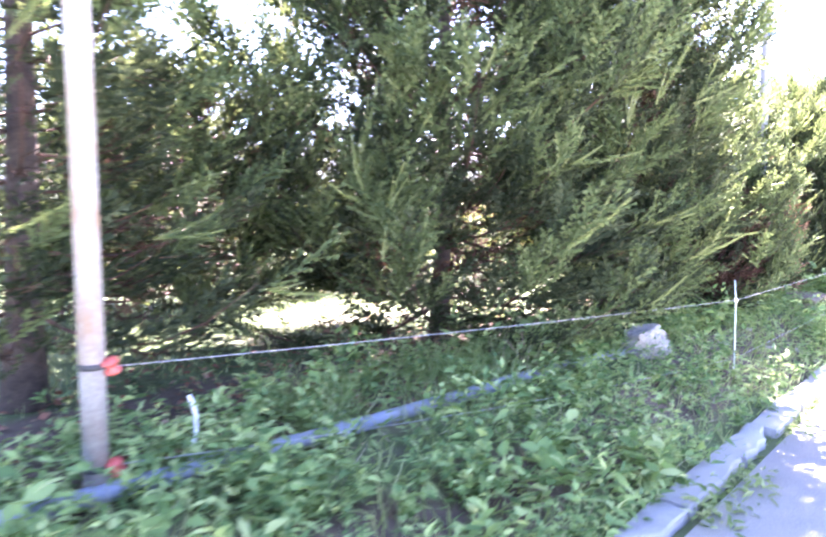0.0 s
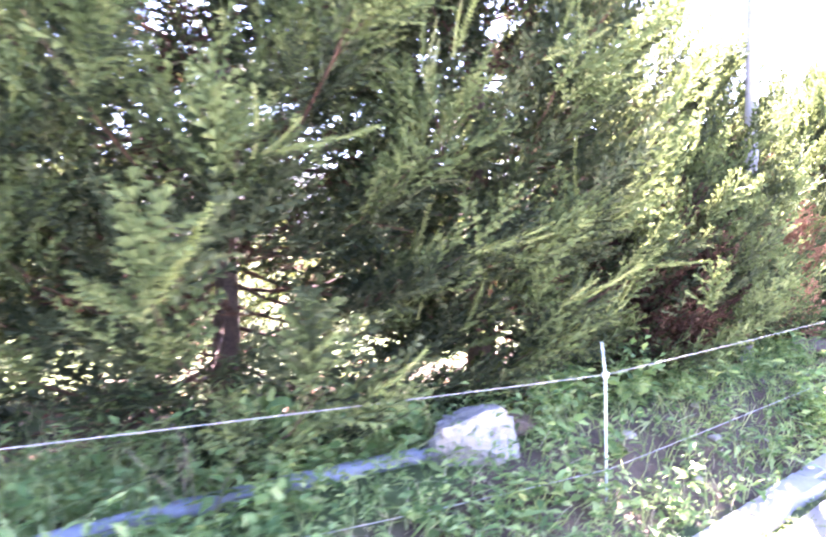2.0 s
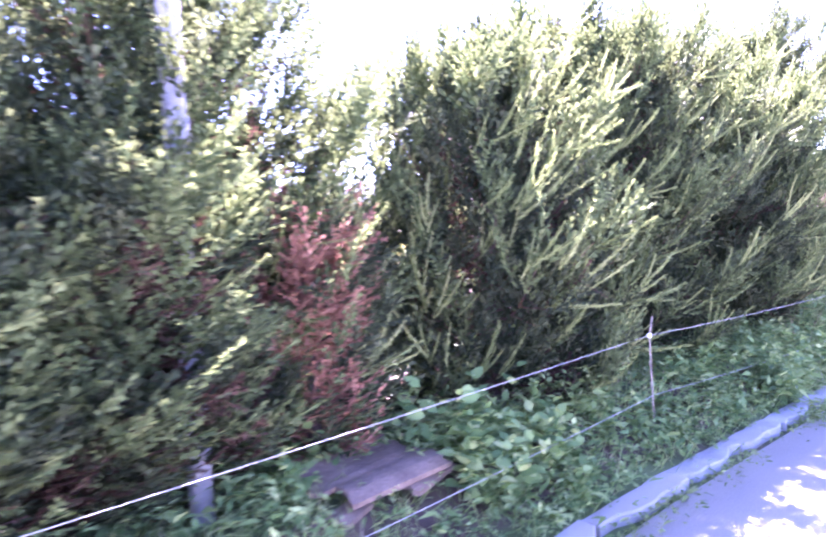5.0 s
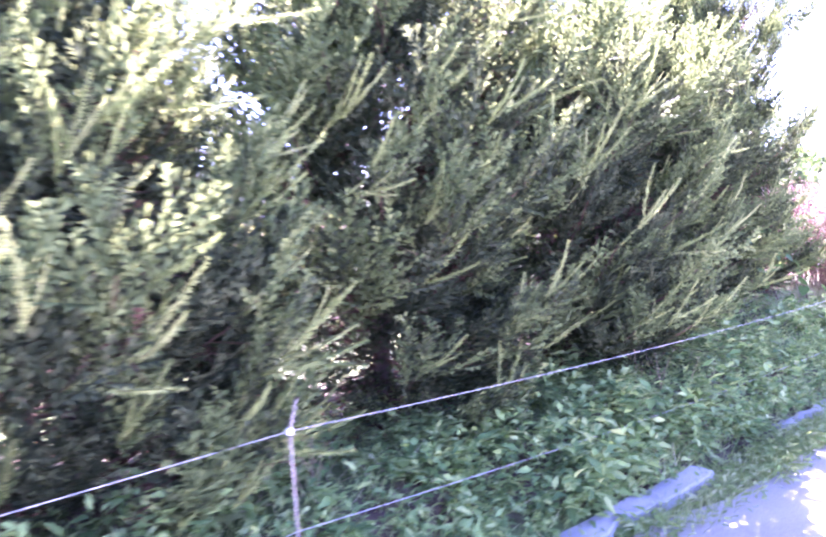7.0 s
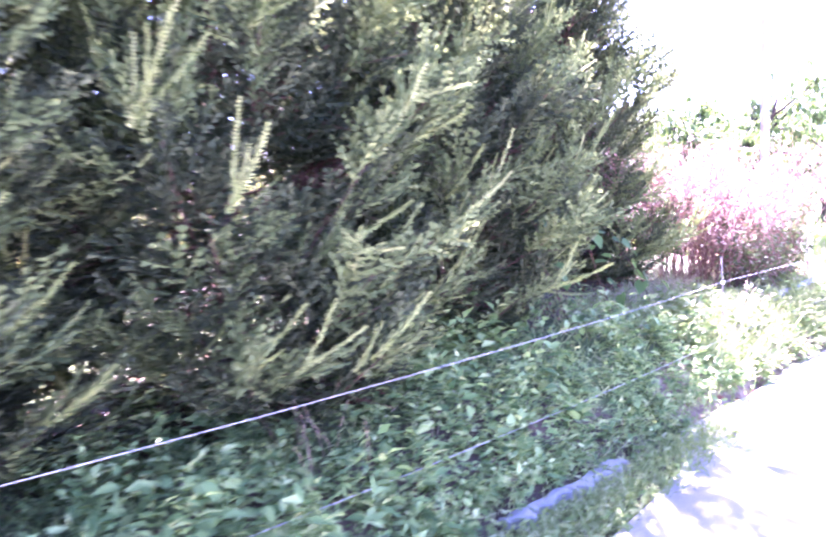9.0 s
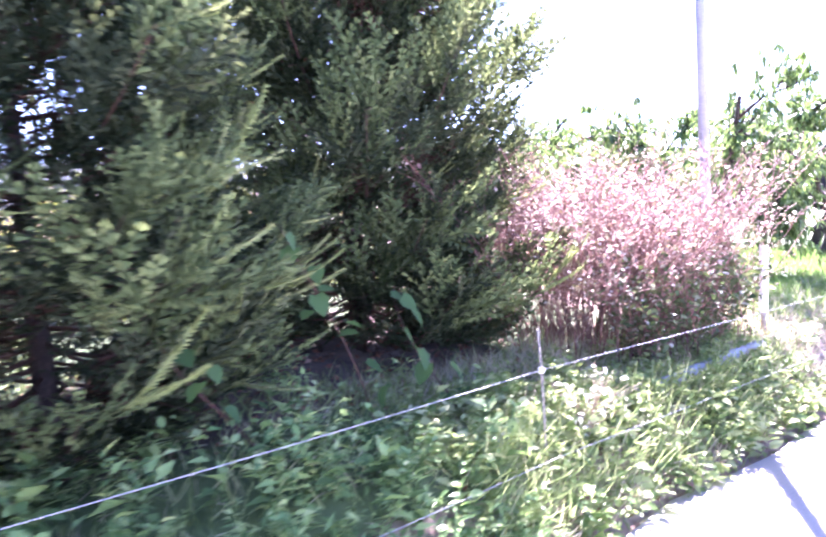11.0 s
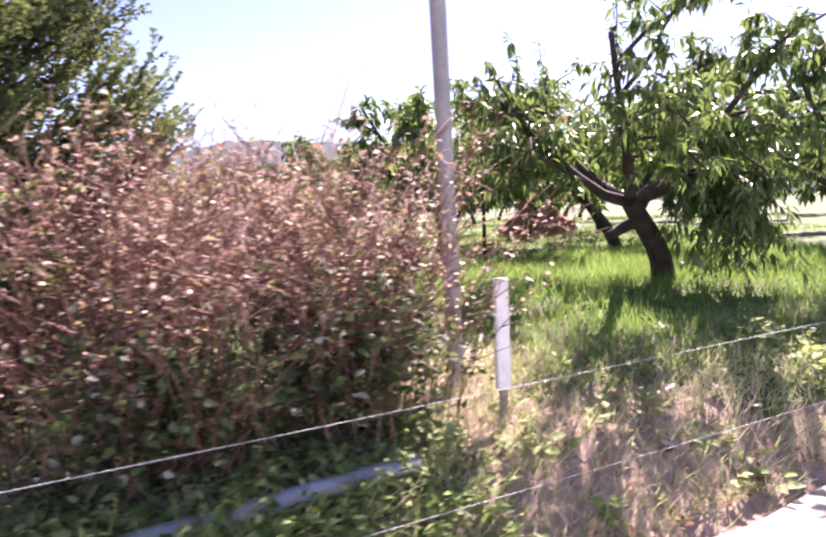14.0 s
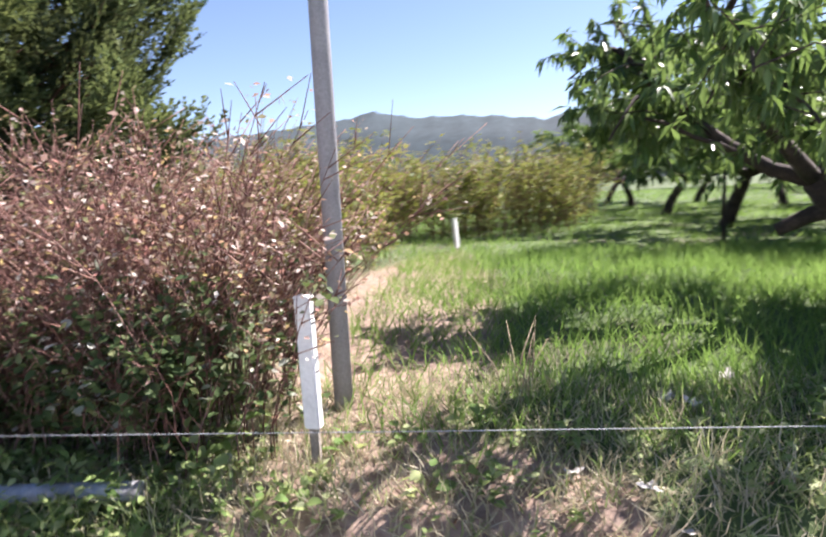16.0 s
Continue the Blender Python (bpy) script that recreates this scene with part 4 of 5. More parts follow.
def build_pipe(y0, y1, x, z, label, r=0.038, dip=0.0):
    pipe = tagged(new("plastic_pipe"), label, "pipe", "pipes lying along the verge")
    ys = np.linspace(y0, y1, 16)
    pts = np.stack([x + 0.012 * np.sin(ys * 1.7), ys, z + 0.008 * np.sin(ys * 2.3) - dip * (y1 - ys) / (y1 - y0)], 1)
    soup("tube", *tube(pts, r, 14), M_PIPE, pipe, smooth=True)
    for u in (0.42,):
        c = pts[0] + (pts[-1] - pts[0]) * u
        soup("sleeve", *tube([c - (0, 0.06, 0), c + (0, 0.06, 0)], r * 1.13, 14), M_PIPE, pipe, smooth=True)
    return pipe


build_pipe(-0.3, 4.44, -2.37, 0.316, "pale grey-blue plastic pipe half hidden in weeds")
build_pipe(17.2, 20.1, -2.37, 0.425, "pale grey-blue plastic pipe lying in grass below the dry bush", dip=0.06)


def build_rock(x, y, size, seed, label, sink=0.12, name="rock", material=None):
    bm = bmesh.new()
    bmesh.ops.create_icosphere(bm, subdivisions=5 if size[0] > 0.15 else 3, radius=1)
    r = random.Random(seed)
    planes = [(Vector((r.gauss(0, 1), r.gauss(0, 1), r.gauss(0, 0.9))).normalized(), r.uniform(0.58, 0.85)) for _ in range(11)]
    for v in bm.verts:
        p = Vector([math.copysign(abs(q) ** 0.7, q) for q in v.co])
        for n, d in planes:
            o = p.dot(n) - d
            if o > 0:
                p -= n * o
        p *= 1 + 0.10 * noise.noise(p * 3 + Vector((seed, 0, 0))) + 0.06 * noise.noise(p * 8) + 0.045 * noise.noise(p * 19) + 0.02 * noise.noise(p * 45)
        v.co = Vector((p.x * size[0], p.y * size[1], p.z * size[2]))
    ob = part(name, bm, material or M_ROCK)
    ob.location = (x, y, float(ground_z(x, y)) + size[2] * 0.35)
    return tagged(ob, label, "rock")


build_rock(-2.3, 4.56, (0.21, 0.25, 0.215), 5, "large pale angular rock beside the pipe")
build_rock(-2.42, 5.0, (0.1, 0.11, 0.09), 8, "small brown stone behind the large rock", material=M_SLAB)
for k, (sx, sy, ss) in enumerate(((-1.75, 5.6, 0.03), (-1.95, 6.1, 0.04), (-2.1, 5.5, 0.035), (-1.85, 6.5, 0.03), (-2.2, 6.3, 0.03))):
    build_rock(sx, sy, (ss, 1.3 * ss, 0.7 * ss), 20 + k, "small clod of grey soil on bare earth", material=M_ROCK)


def build_slab():
    """Two rotting boards, one lapping over the other, with split and ragged ends."""
    x, y = -2.48, 8.67
    ob = tagged(new("old_board"), "weathered brown rotting boards lying among weeds", "board")
    ob.matrix_basis = pose(x, y, float(ground_z(x, y)) + 0.075, 3, 9, 8)
    r = random.Random(12)
    for dx, w, ln, dy, z, turn in ((-0.12, 0.25, 0.66, 0.0, 0.0, 0.0), (0.1, 0.22, 0.6, 0.03, 0.022, -5.0), (0.15, 0.16, 0.34, 0.2, -0.03, 9.0), (0.12, 0.12, 0.22, -0.26, -0.045, 14.0)):
        bm = bmesh.new()
        n, rows = 7, []
        for k in range(n):
            u = k / (n - 1) - 0.5
            e0, e1 = r.uniform(-0.035, 0.02), r.uniform(-0.02, 0.035)
            zz = z + 0.012 * math.sin(5 * u + dx * 9) + r.uniform(-0.002, 0.002)
            rows.append([bm.verts.new((u * w, p, q)) for p, q in ((-ln / 2 - e0, zz - 0.012), (-ln / 2 - e0, zz + 0.012), (0, zz + 0.016), (ln / 2 + e1, zz + 0.012), (ln / 2 + e1, zz - 0.012))])
        for p, q in zip(rows, rows[1:]):
            for k in range(4):
                bm.faces.new((p[k], q[k], q[k + 1], p[k + 1]))
            bm.faces.new((p[4], q[4], q[0], p[0]))
        bm.faces.new(rows[0])
        bm.faces.new(rows[-1][::-1])
        bmesh.ops.recalc_face_normals(bm, faces=bm.faces)
        plank = part("plank", bm, M_SLAB, ob)
        plank.matrix_basis = pose(dx, dy, 0, 0, 0, turn)


build_slab()


def build_bent_stick():
    x, y = -2.42, 0.97
    z = float(ground_z(x, y))
    pts = np.array([(0, -0.03, -0.05), (0, 0, 0.06), (0.0, 0.03, 0.18), (0.0, 0.03, 0.26), (0.0, 0.005, 0.34)])
    ob = soup("bent_tube", *tube(pts, 0.009, 8), M_WHITE, smooth=True)
    ob.location = (x, y, z)
    tagged(ob, "short bent white plastic tube stuck in the weeds", "tube")


build_bent_stick()


def build_dry_stalks(x, y, n, height, seed, label):
    """A few bare dry stems."""
    global rng
    rng = np.random.default_rng(seed)
    ob = tagged(new("dry_stalks"), label, "plant", "dry stalks under the hedge")
    ob.location = (x, y, float(ground_z(x, y)))
    for _ in range(n):
        b, l = rng.normal(0, 0.09, 2), rng.normal(0, 0.14, 2)
        h = height * rng.uniform(0.6, 1.0)
        pts = [(b[0], b[1], -0.03), (b[0] + 0.4 * l[0], b[1] + 0.4 * l[1], 0.5 * h), (b[0] + l[0], b[1] + l[1], h)]
        soup("stalk", *tube(pts, (0.004, 0.003, 0.0015), 4), M_STALK, ob)


M_STALK = surface("dry stalk", [(0.3, (0.24, 0.17, 0.11)), (0.7, (0.42, 0.33, 0.22))], 9, 0.85, 80)
build_dry_stalks(-2.75, 11.05, 7, 0.42, 81, "bare dry brown stems at the hedge foot")
build_dry_stalks(-2.5, 13.9, 8, 0.38, 82, "bleached dry stems among green weeds")
build_dry_stalks(-2.45, 3.2, 9, 0.36, 83, "bleached dry grass stems beside the pipe")
build_dry_stalks(-3.1, 21.6, 9, 0.34, 84, "pale dry grass stems in the straw")

put(build_bush("flowering_weed", "small weed with white and yellow flower heads by the fence", "", 59, 7, (0.07, 0.07), 0.34, M_STALK, M_FLOWER, 56, 0.04, splay=0.8, twigs=3, leaf_low=0.2, template=LEAF_OVAL), -2.25, 17.75)


def build_big_leaf(x, y, turn, size, label):
    """A curled dry leaf of hand size with five lobes."""
    bm = bmesh.new()
    mid = bm.verts.new((0, 0, 0.0))
    rim = []
    for k in range(20):
        a = 2 * math.pi * k / 20
        rr = 0.5 * (0.72 + 0.28 * math.cos(5 * a))
        rim.append(bm.verts.new((rr * math.cos(a), rr * math.sin(a), 0.35 * rr * rr + 0.06 * math.sin(3 * a + turn))))
    for k in range(20):
        bm.faces.new((mid, rim[k], rim[(k + 1) % 20]))
    ob = part("dry_leaf", bm, M_DRYLEAF, smooth=True)
    ob.matrix_basis = pose(x, y, float(ground_z(x, y)) + 0.05, 14, 10, turn * 57) @ Matrix.Diagonal((size, size, size, 1))
    return tagged(ob, label, "leaf", "large fallen leaves")


M_DRYLEAF = surface("pale dry leaf", [(0.3, (0.42, 0.38, 0.34)), (0.7, (0.66, 0.63, 0.6))], 12, 0.7, 60)
for k, (lx, ly) in enumerate(((-3.05, 22.25), (-2.98, 22.33), (-2.4, 22.0), (-2.25, 22.1), (-2.5, 21.75), (-3.3, 22.6), (-2.2, 21.4))):
    build_big_leaf(lx, ly, 1.3 * k, 0.085 + 0.012 * (k % 3), "large pale curled dry leaf lying in the grass")

def build_mound(x, y, wide, tall):
    """A heap of dug earth with crumbled slopes."""
    bm = bmesh.new()
    bmesh.ops.create_icosphere(bm, subdivisions=5, radius=1)
    for v in bm.verts:
        p = v.co
        lump = 1 + 0.25 * noise.noise(p * 2.2) + 0.10 * noise.noise(p * 6) + 0.04 * noise.noise(p * 15)
        v.co = Vector((p.x * wide * lump, p.y * wide * lump, max(p.z, -0.2) * tall * lump * (1.2 - 0.5 * math.hypot(p.x, p.y))))
    ob = part("earth_mound", bm, M_EARTH, smooth=True)
    ob.location = (x, y, float(ground_z(x, y)))
    return tagged(ob, "low heap of bare reddish-brown earth in the orchard", "earth mound")


M_EARTH = surface("red dug earth", [(0.3, (0.20, 0.085, 0.05)), (0.7, (0.38, 0.19, 0.12))], 3, 0.95, 30, 0.4, 0.8)
build_mound(-14.6, 30.4, 1.0, 0.85)


def build_vine(x, y, height, leaves, seed, label):
    """A climbing stem with large heart-shaped leaves."""
    global rng
    rng = np.random.default_rng(seed)
    ob = tagged(new("climbing_vine"), label, "vine", "vines climbing the hedge")
    ob.location = (x, y, float(ground_z(x, y)))
    t = np.linspace(0, 1, 10)
    stem = np.stack([0.10 * np.sin(5 * t + seed) - 0.25 * t, 0.22 * np.sin(3.4 * t + 0.7 * seed), -0.05 + height * t], 1)
    soup("stem", *tube(stem, np.linspace(0.006, 0.002, 10), 5), M_TWIG, ob)
    for k in range(leaves):
        u = 0.12 + 0.88 * (k + rng.uniform(0, 1)) / leaves
        at = np.array([np.interp(u, t, stem[:, c]) for c in range(3)]) + rng.normal(0, 0.07, 3) + np.array((0.06, 0, 0))
        way = (rng.uniform(0.1, 0.8), rng.normal(0, 0.7), rng.uniform(-1.0, 0.1))
        soup("leaf", *stamp(LEAF_HEART, [at], [way], np.array([rng.uniform(0.075, 0.13)]), upright=True), M_VINE, ob)
    return ob


LEAF_HEART = (np.array([(0, 0, 0), (-0.12, 0.28, 0.03), (0.25, 0.46, 0.06), (0.62, 0.32, 0.0), (1.0, 0, -0.15), (0.62, -0.32, 0.0), (0.25, -0.46, 0.06), (-0.12, -0.28, 0.03), (0.45, 0, -0.04)], float), np.array([(0, 8, 1), (1, 8, 2), (2, 8, 3), (3, 8, 4), (4, 8, 5), (5, 8, 6), (6, 8, 7), (7, 8, 0)]))
M_VINE = leaf_material("vine leaves", [(0.1, (0.03, 0.07, 0.03)), (0.6, (0.06, 0.12, 0.045)), (0.95, (0.12, 0.19, 0.07))], (0.2, 0.36, 0.08), 0.35)
build_vine(-2.75, 16.65, 1.1, 11, 91, "vine with large heart-shaped green leaves on the conifer")
build_vine(-2.65, 16.05, 0.8, 9, 92, "vine with large heart-shaped green leaves in shade")
build_vine(-2.7, 17.3, 0.75, 11, 93, "vine with large heart-shaped green leaves at the hedge end")

# ---- weeds, grass, litter ----


def scatter(n, x0, x1, y0, y1):
    return rng.uniform(x0, x1, n), rng.uniform(y0, y1, n)


def clumps(x, y, scale, seed):
    """A patchiness between 0 and 1."""
    return 0.5 + 0.5 * np.sin(x * scale + seed) * np.sin(y * scale * 0.8 + 2 * seed) * np.cos((x + y) * scale * 0.37 + seed)


def weed_plants(n, x0, x1, y0, y1, leaf, tall, seed, keep):
    """Leafy plants: leaves in a rosette and up a stalk."""
    global rng
    rng = np.random.default_rng(seed)
    x, y = scatter(n, x0, x1, y0, y1)
    ok = keep(x, y) > rng.uniform(0, 1, n)
    x, y = x[ok], y[ok]
    z = ground_z(x, y)
    per = 9
    size = rng.uniform(0.6, 1.3, len(x)) * (0.55 + 0.75 * clumps(x, y, 2.4, seed * 0.7))
    h = tall * size * rng.uniform(0.3, 1.0, len(x))
    k = np.repeat(np.arange(len(x)), per)
    u = np.tile(np.linspace(0.1, 1, per), len(x))
    a = np.tile(np.arange(per) * 2.4, len(x)) + rng.uniform(0, 6.28, len(x))[k] + rng.normal(0, 0.3, len(k))
    tilt = np.stack([rng.normal(0, 0.25, len(x)), rng.normal(0, 0.25, len(x))], 1)[k]
    base = np.stack([x[k] + tilt[:, 0] * h[k] * u, y[k] + tilt[:, 1] * h[k] * u, z[k] + h[k] * u], 1)
    base[:, :2] += np.stack([np.cos(a), np.sin(a)], 1) * (0.02 + 0.25 * leaf)
    way = np.stack([np.cos(a), np.sin(a), rng.uniform(-0.35, 0.7, len(k))], 1)
    s = leaf * size[k] * rng.uniform(0.6, 1.2, len(k)) * (1.1 - 0.4 * u)
    return base, way, s, (x, y, z, h, tilt[::per])


def blades(n, x0, x1, y0, y1, length, width, seed, keep, lean=0.45):
    global rng
    rng = np.random.default_rng(seed)
    x, y = scatter(n, x0, x1, y0, y1)
    ok = keep(x, y) > rng.uniform(0, 1, n)
    x, y = x[ok], y[ok]
    base = np.stack([x, y, ground_z(x, y) - 0.01], 1)
    way = np.stack([rng.normal(0, lean, len(x)), rng.normal(0, lean, len(x)), np.ones(len(x))], 1)
    s = length * rng.uniform(0.5, 1.25, len(x))
    size = np.stack([s, np.full(len(x), width) * rng.uniform(0.7, 1.3, len(x)), s * 0.9], 1)
    return stamp(BLADE, base, way, size, rng.uniform(0, 6.28, len(x)))


BLADE = blade_template(0.35)


def verge(x, y):
    d = kerb_x(y) - x
    return smooth_step(-0.05, 0.02, d)


def weeds_early(x, y):
    d = kerb_x(y) - x
    bare = 0.8 * np.exp(-(((x + 2.0) / 0.4) ** 2) - ((y - 5.7) / 0.8) ** 2) + 0.6 * np.exp(-(((x + 2.2) / 0.3) ** 2) - ((y - 7.2) / 0.5) ** 2)
    trough = np.exp(-(((x + 2.16) / 0.2) ** 2)) * ((y > -0.2) & (y < 1.0) | (y > 1.5) & (y < 2.1) | (y > 3.6) & (y < 4.8))
    bare = bare + 0.75 * trough + smooth_step(15.0, 15.7, y) * (1 - smooth_step(17.0, 17.5, y)) * smooth_step(-2.1, -2.3, x) * 0.8 + 1.1 * np.exp(-(((x + 2.35) / 0.28) ** 2) - ((y - 8.75) / 0.42) ** 2)
    return verge(x, y) * (1 - smooth_step(1.5, 2.3, d)) * (0.3 + 0.7 * clumps(x, y, 4.2, 1.0)) * (1 - 0.95 * np.clip(bare, 0, 1)) * (1 - smooth_step(16.6, 17.6, y))


def bushy_weeds(n, x0, x1, y0, y1, leaf, tall, seed, keep, per=26):
    """Upright plants: several leafy stems from one foot, leaves held up and out, smaller at the tip."""
    global rng
    rng = np.random.default_rng(seed)
    x, y = scatter(n, x0, x1, y0, y1)
    ok = keep(x, y) > rng.uniform(0, 1, n)
    x, y = x[ok], y[ok]
    size = rng.uniform(0.5, 1.3, len(x)) * (0.35 + 1.05 * clumps(x, y, 2.3, seed * 0.31))
    k = np.repeat(np.arange(len(x)), per)
    stem = rng.integers(0, 4, len(k))
    lean_a = (rng.uniform(0, 6.28, len(x))[k] + stem * 1.6)
    lean = rng.uniform(0.1, 0.55, (len(x), 4))[k, stem]
    u = rng.uniform(0.08, 1.0, len(k)) ** 0.8
    h = (tall * size)[k] * rng.uniform(0.65, 1.1, (len(x), 4))[k, stem] * u
    a = rng.uniform(0, 6.28, len(k))
    base = np.stack([x[k] + np.cos(lean_a) * lean * h, y[k] + np.sin(lean_a) * lean * h, ground_z(x, y)[k] + h], 1)
    way = np.stack([np.cos(a) + 0.5 * np.cos(lean_a), np.sin(a) + 0.5 * np.sin(lean_a), rng.uniform(-0.45, 0.55, len(k)) + 0.6 * u], 1)
    s = leaf * size[k] * rng.uniform(0.6, 1.25, len(k)) * (1.25 - 0.6 * u)
    return base, way, s


pieces = []
for n, leaf, tall, seed, template in ((1700, 0.055, 0.10, 61, LEAF_OVAL_PLAIN), (2000, 0.12, 0.18, 63, LEAF_LONG_PLAIN)):
    B, W, S, plants = weed_plants(n, -3.9, -0.9, -1.5, 18.0, leaf, tall, seed, weeds_early)
    pieces.append(stamp(template, B, W, S, upright=True))
for n, leaf, tall, seed, template in ((3000, 0.075, 0.27, 62, LEAF_POINTED), (800, 0.09, 0.26, 77, LEAF_OVAL), (1900, 0.09, 0.30, 78, LEAF_LONG_PLAIN)):
    pieces.append(stamp(template, *bushy_weeds(n, -3.7, -0.9, -1.5, 18.0, leaf, tall, seed, weeds_early), upright=True))
pieces.append(stamp(LEAF_OVAL, *bushy_weeds(60, -2.5, -2.1, 9.0, 10.1, 0.10, 0.34, 76, lambda x, y: 0.6 + 0 * x), upright=True))
pieces.append(stamp(LEAF_POINTED, *bushy_weeds(170, -3.0, -2.05, 10.4, 17.0, 0.095, 0.36, 79, lambda x, y: clumps(x, y, 3.6, 0.2)), upright=True))
pieces.append(stamp(LEAF_POINTED, *bushy_weeds(420, -2.45, -1.88, 11.6, 17.2, 0.065, 0.17, 86, lambda x, y: verge(x, y) * (0.5 + 0.5 * clumps(x, y, 7.0, 0.9))), upright=True))
pieces.append(stamp(LEAF_LONG_PLAIN, *bushy_weeds(260, -2.3, -1.6, 8.0, 17.2, 0.08, 0.12, 87, lambda x, y: verge(x, y) * (1 - smooth_step(0.2, 0.5, kerb_x(y) - x))), upright=True))
V, F = gather(pieces)
tagged(soup("verge_weeds", V, F, M_WEED), "dense green broad-leaved weeds on the shaded verge", "weeds", kind="stuff")
VD = blades(9000, -3.2, -1.0, -1.5, 17.5, 0.15, 0.0055, 80, lambda x, y: verge(x, y) * clumps(x, y, 2.9, 0.6) ** 2, 0.9)
tagged(soup("dry_stems", *VD, M_STRAW), "bleached dry grass among the verge weeds", "grass", kind="stuff")
V, F = blades(36000, -3.6, -0.9, -1.5, 17.5, 0.17, 0.007, 64, lambda x, y: (1 - np.exp(-(((x + 2.1) / 0.24) ** 4) - (((y - 4.4) / 0.45) ** 4))) * 0.8 * verge(x, y) * (0.25 + 0.75 * clumps(x, y, 3.0, 2.2)) * (1 - smooth_step(1.3, 2.0, kerb_x(y) - x)), 0.55)
VL = blades(3600, -3.0, -2.4, 1.6, 4.4, 0.32, 0.0075, 94, lambda x, y: clumps(x, y, 3.4, 0.8), 0.6)
V, F = gather([(V, F), VL])
tagged(soup("verge_grass", V, F, M_GRASS), "long green grass among the verge weeds", "grass", kind="stuff")


def kerb_side(x, y):
    """Small weeds in the joint between kerb and lane, and over the kerb where it is sunk."""
    d = kerb_x(y) - x
    joint = np.exp(-(((d + 0.22) / 0.085) ** 2)) * np.clip(2.2 * clumps(x * 0, y, 2.9, 1.3) - 0.5, 0, 1)
    over = smooth_step(11.5, 13, y) * (1 - smooth_step(16, 17, y)) * smooth_step(-0.45, -0.38, d) * (1 - 0.6 * smooth_step(-0.18, -0.1, d)) * (1 - smooth_step(0.1, 0.2, d)) * (0.35 + 0.65 * clumps(x, y, 6.0, 0.3))
    return np.clip(joint + over, 0, 1)


B, W, S, plants = weed_plants(11000, -2.2, -0.6, -1.5, 17.0, 0.075, 0.10, 74, kerb_side)
tagged(soup("kerb_weeds", *stamp(LEAF_LONG, B, W, S, upright=True), M_BROADLEAF), "small weeds growing along the kerb joint", "weeds", kind="stuff")

V, F = blades(7000, -2.1, -1.45, 12.4, 16.4, 0.13, 0.006, 85, lambda x, y: kerb_side(x, y), 0.6)
tagged(soup("kerb_grass", V, F, M_GRASS), "grass tufts between broken kerb and lane", "grass", kind="stuff")

# the gap under the hedge: sunlit turf beyond the trunks
V, F = blades(30000, -9.0, -3.0, -3.0, 16.0, 0.10, 0.008, 65, lambda x, y: smooth_step(-3.2, -4.2, x) * (0.4 + 0.6 * clumps(x, y, 2.0, 0.7)), 0.6)
tagged(soup("field_grass", V, F, M_GRASS), "sunlit turf beyond the hedge", "grass", kind="stuff")


def litter_keep(x, y):
    d = kerb_x(y) - x
    return smooth_step(0.9, 1.5, d) * (1 - smooth_step(2.6, 3.4, d)) * (1 - smooth_step(19.5, 20, y))


rng = np.random.default_rng(66)
x, y = scatter(14000, -5.0, -1.7, -1.0, 24.0)
ok = np.clip(litter_keep(x, y) + 0.9 * smooth_step(16.0, 16.8, y) * np.exp(-(((kerb_x(y) - x - 0.10) / 0.16) ** 2)), 0, 1) > rng.uniform(0, 1, len(x))
x, y = x[ok], y[ok]
B = np.stack([x, y, ground_z(x, y) + 0.012], 1)
W = np.stack([*rng.normal(0, 1, (2, len(x))), rng.normal(0, 0.25, len(x))], 1)
tagged(soup("leaf_litter", *stamp(LEAF_OVAL_PLAIN, B, W, rng.uniform(0.03, 0.07, len(x)), upright=True), M_LITTER), "dry brown fallen leaves under the hedge", "leaf litter", kind="stuff")


# sunlit verge by the dry bush
def weeds_late(x, y):
    d = kerb_x(y) - x
    return verge(x, y) * smooth_step(16.6, 17.8, y) * (1 - smooth_step(0.7, 1.2, d)) * (0.3 + 0.7 * clumps(x, y, 4.0, 3.0)) * (1 - 0.92 * smooth_step(20.0, 20.6, y) * (1 - smooth_step(22.6, 23.2, y)))


LW = stamp(LEAF_POINTED, *bushy_weeds(900, -2.75, -1.9, 16.9, 24.5, 0.075, 0.17, 88, lambda x, y: verge(x, y) * (0.3 + 0.7 * clumps(x, y, 5.0, 1.7)) * (1 - 0.92 * smooth_step(20.0, 20.6, y))), upright=True)
tagged(soup("pipe_weeds", *LW, M_BROADLEAF), "leafy weeds half covering the pipe", "weeds", kind="stuff")
B, W, S, plants = weed_plants(4600, -3.2, -1.7, 16.5, 26.0, 0.08, 0.13, 67, weeds_late)
tagged(soup("sunlit_weeds", *stamp(LEAF_OVAL, B, W, S, upright=True), M_BROADLEAF), "sunlit pale green weeds along the lane edge", "weeds", kind="stuff")
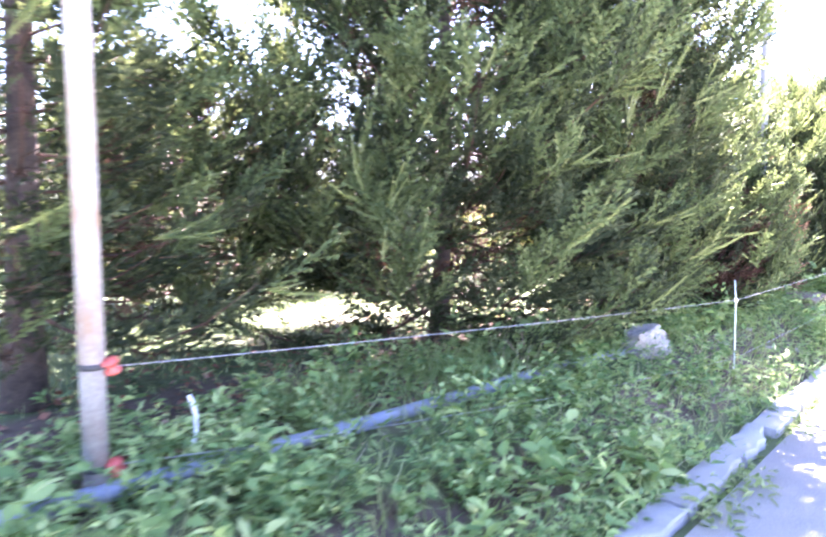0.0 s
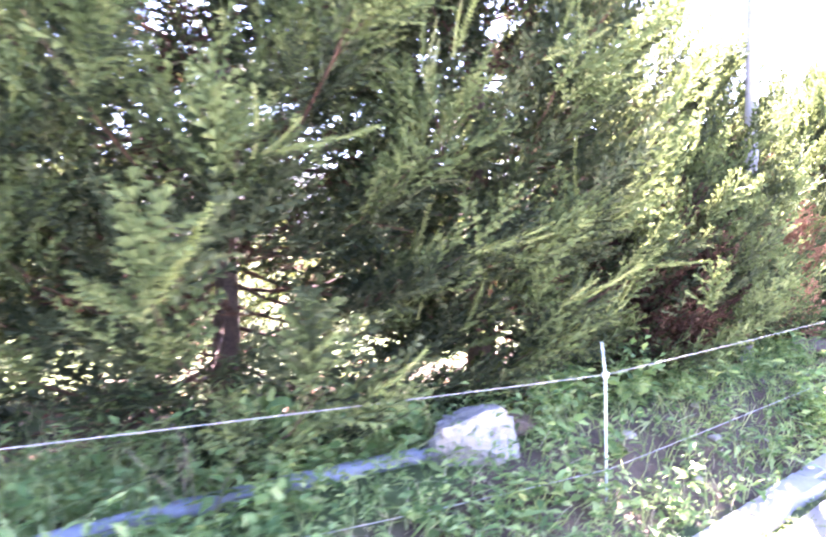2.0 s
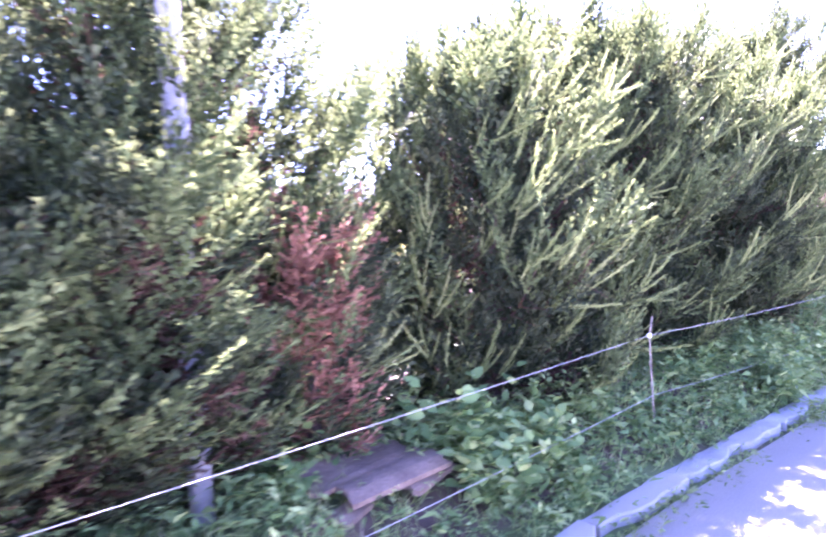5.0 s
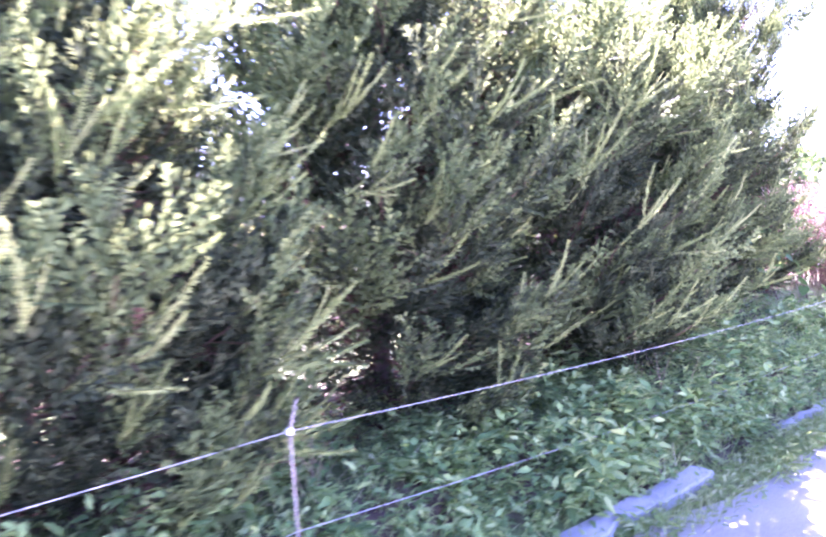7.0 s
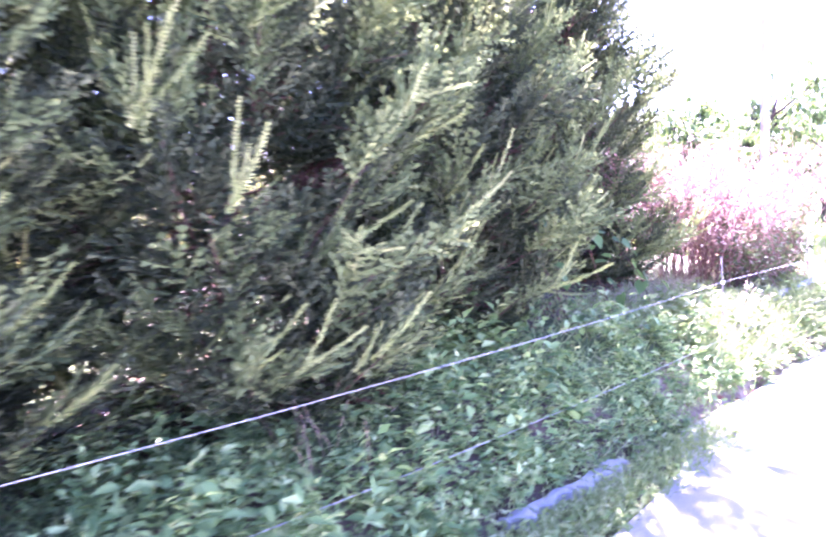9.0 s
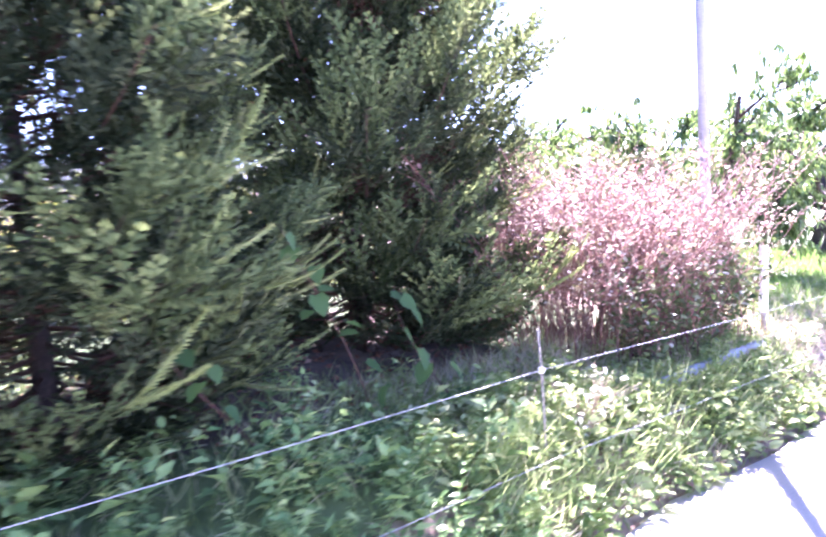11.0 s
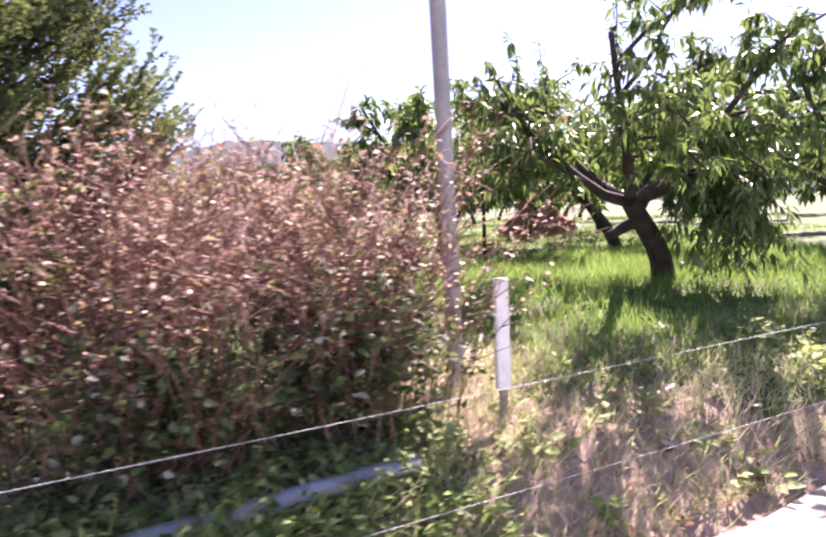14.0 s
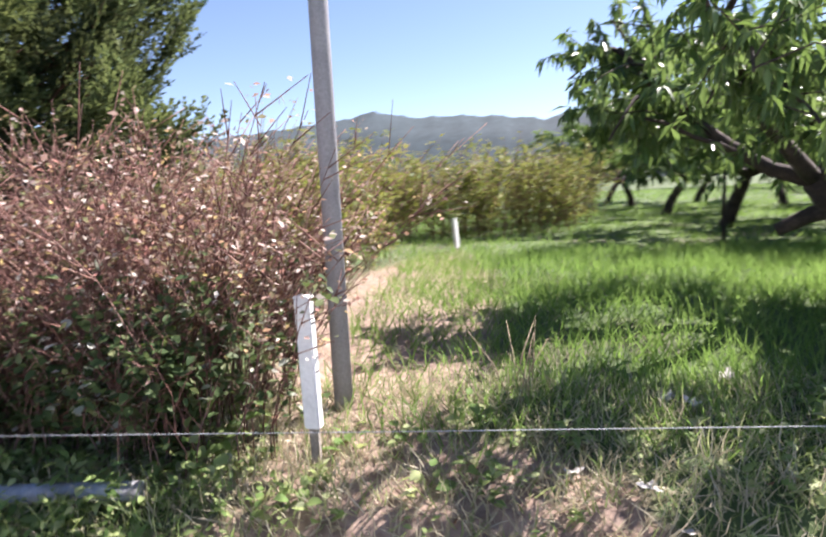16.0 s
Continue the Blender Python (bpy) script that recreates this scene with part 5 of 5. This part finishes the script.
def straw_keep(x, y):
    """How far bleached grass takes the place of green."""
    a = np.exp(-(((x + 5.2) / 3.6) ** 2) - ((y - 20.8) / 0.85) ** 2)
    b = 1.0 * np.exp(-(((x + 2.42) / 0.45) ** 2) - ((y - 21.5) / 0.8) ** 2)
    c = 0.9 * np.exp(-(((x + 2.9) / 0.8) ** 2) - ((y - 21.0) / 0.75) ** 2)
    return np.clip(a + b + c, 0, 1) * (0.35 + 0.65 * clumps(x, y, 5.0, 0.4))


V, F = blades(17000, -3.4, -1.85, 16.8, 26.5, 0.13, 0.0065, 68, lambda x, y: verge(x, y) * (0.35 + 0.65 * clumps(x, y, 3.3, 1.1)) * (1 - 0.55 * straw_keep(x, y)), 0.6)
tagged(soup("long_grass", V, F, M_GRASS), "long sunlit grass beside the fence", "grass", kind="stuff")
VA = blades(30000, -12.0, -1.95, 19.4, 24.0, 0.13, 0.0055, 69, straw_keep, 1.1)
VB = blades(44000, -3.3, -1.95, 17.0, 26.0, 0.15, 0.0055, 73, lambda x, y: verge(x, y) * (0.25 + 0.75 * clumps(x, y, 2.6, 2.0)) * 0.55, 0.8)
V, F = gather([VA, VB])
VC = blades(3500, -2.34, -2.02, 16.9, 20.3, 0.25, 0.007, 75, lambda x, y: (0.25 + 0.75 * clumps(x * 0, y, 4.4, 0.9)) * (1 - 0.75 * smooth_step(18.9, 19.5, y)), 0.6)
tagged(soup("dry_straw", V, F, M_STRAW), "dry cut straw and bleached grass", "straw", kind="stuff")


def orchard_keep(x, y):
    near = smooth_step(-2.4, -3.0, x)
    return near * (1 - 0.85 * straw_keep(x, y)) * (0.45 + 0.55 * clumps(x, y, 1.9, 1.6))


tagged(soup("grass_tufts", *VC, M_GRASS), "tufts of long grass against the pipe", "grass", kind="stuff")
V1 = blades(56000, -8.0, -2.6, 20.6, 28.0, 0.17, 0.0075, 70, orchard_keep, 0.5)
V2 = blades(36000, -20.0, -8.0, 19.5, 34.0, 0.13, 0.012, 71, orchard_keep, 0.5)
V3 = blades(22000, -45.0, -20.0, 16.0, 45.0, 0.16, 0.025, 72, orchard_keep, 0.5)
tagged(soup("orchard_grass", *gather([V1, V2, V3]), M_TURF), "bright green orchard grass in tufts", "grass", kind="stuff")
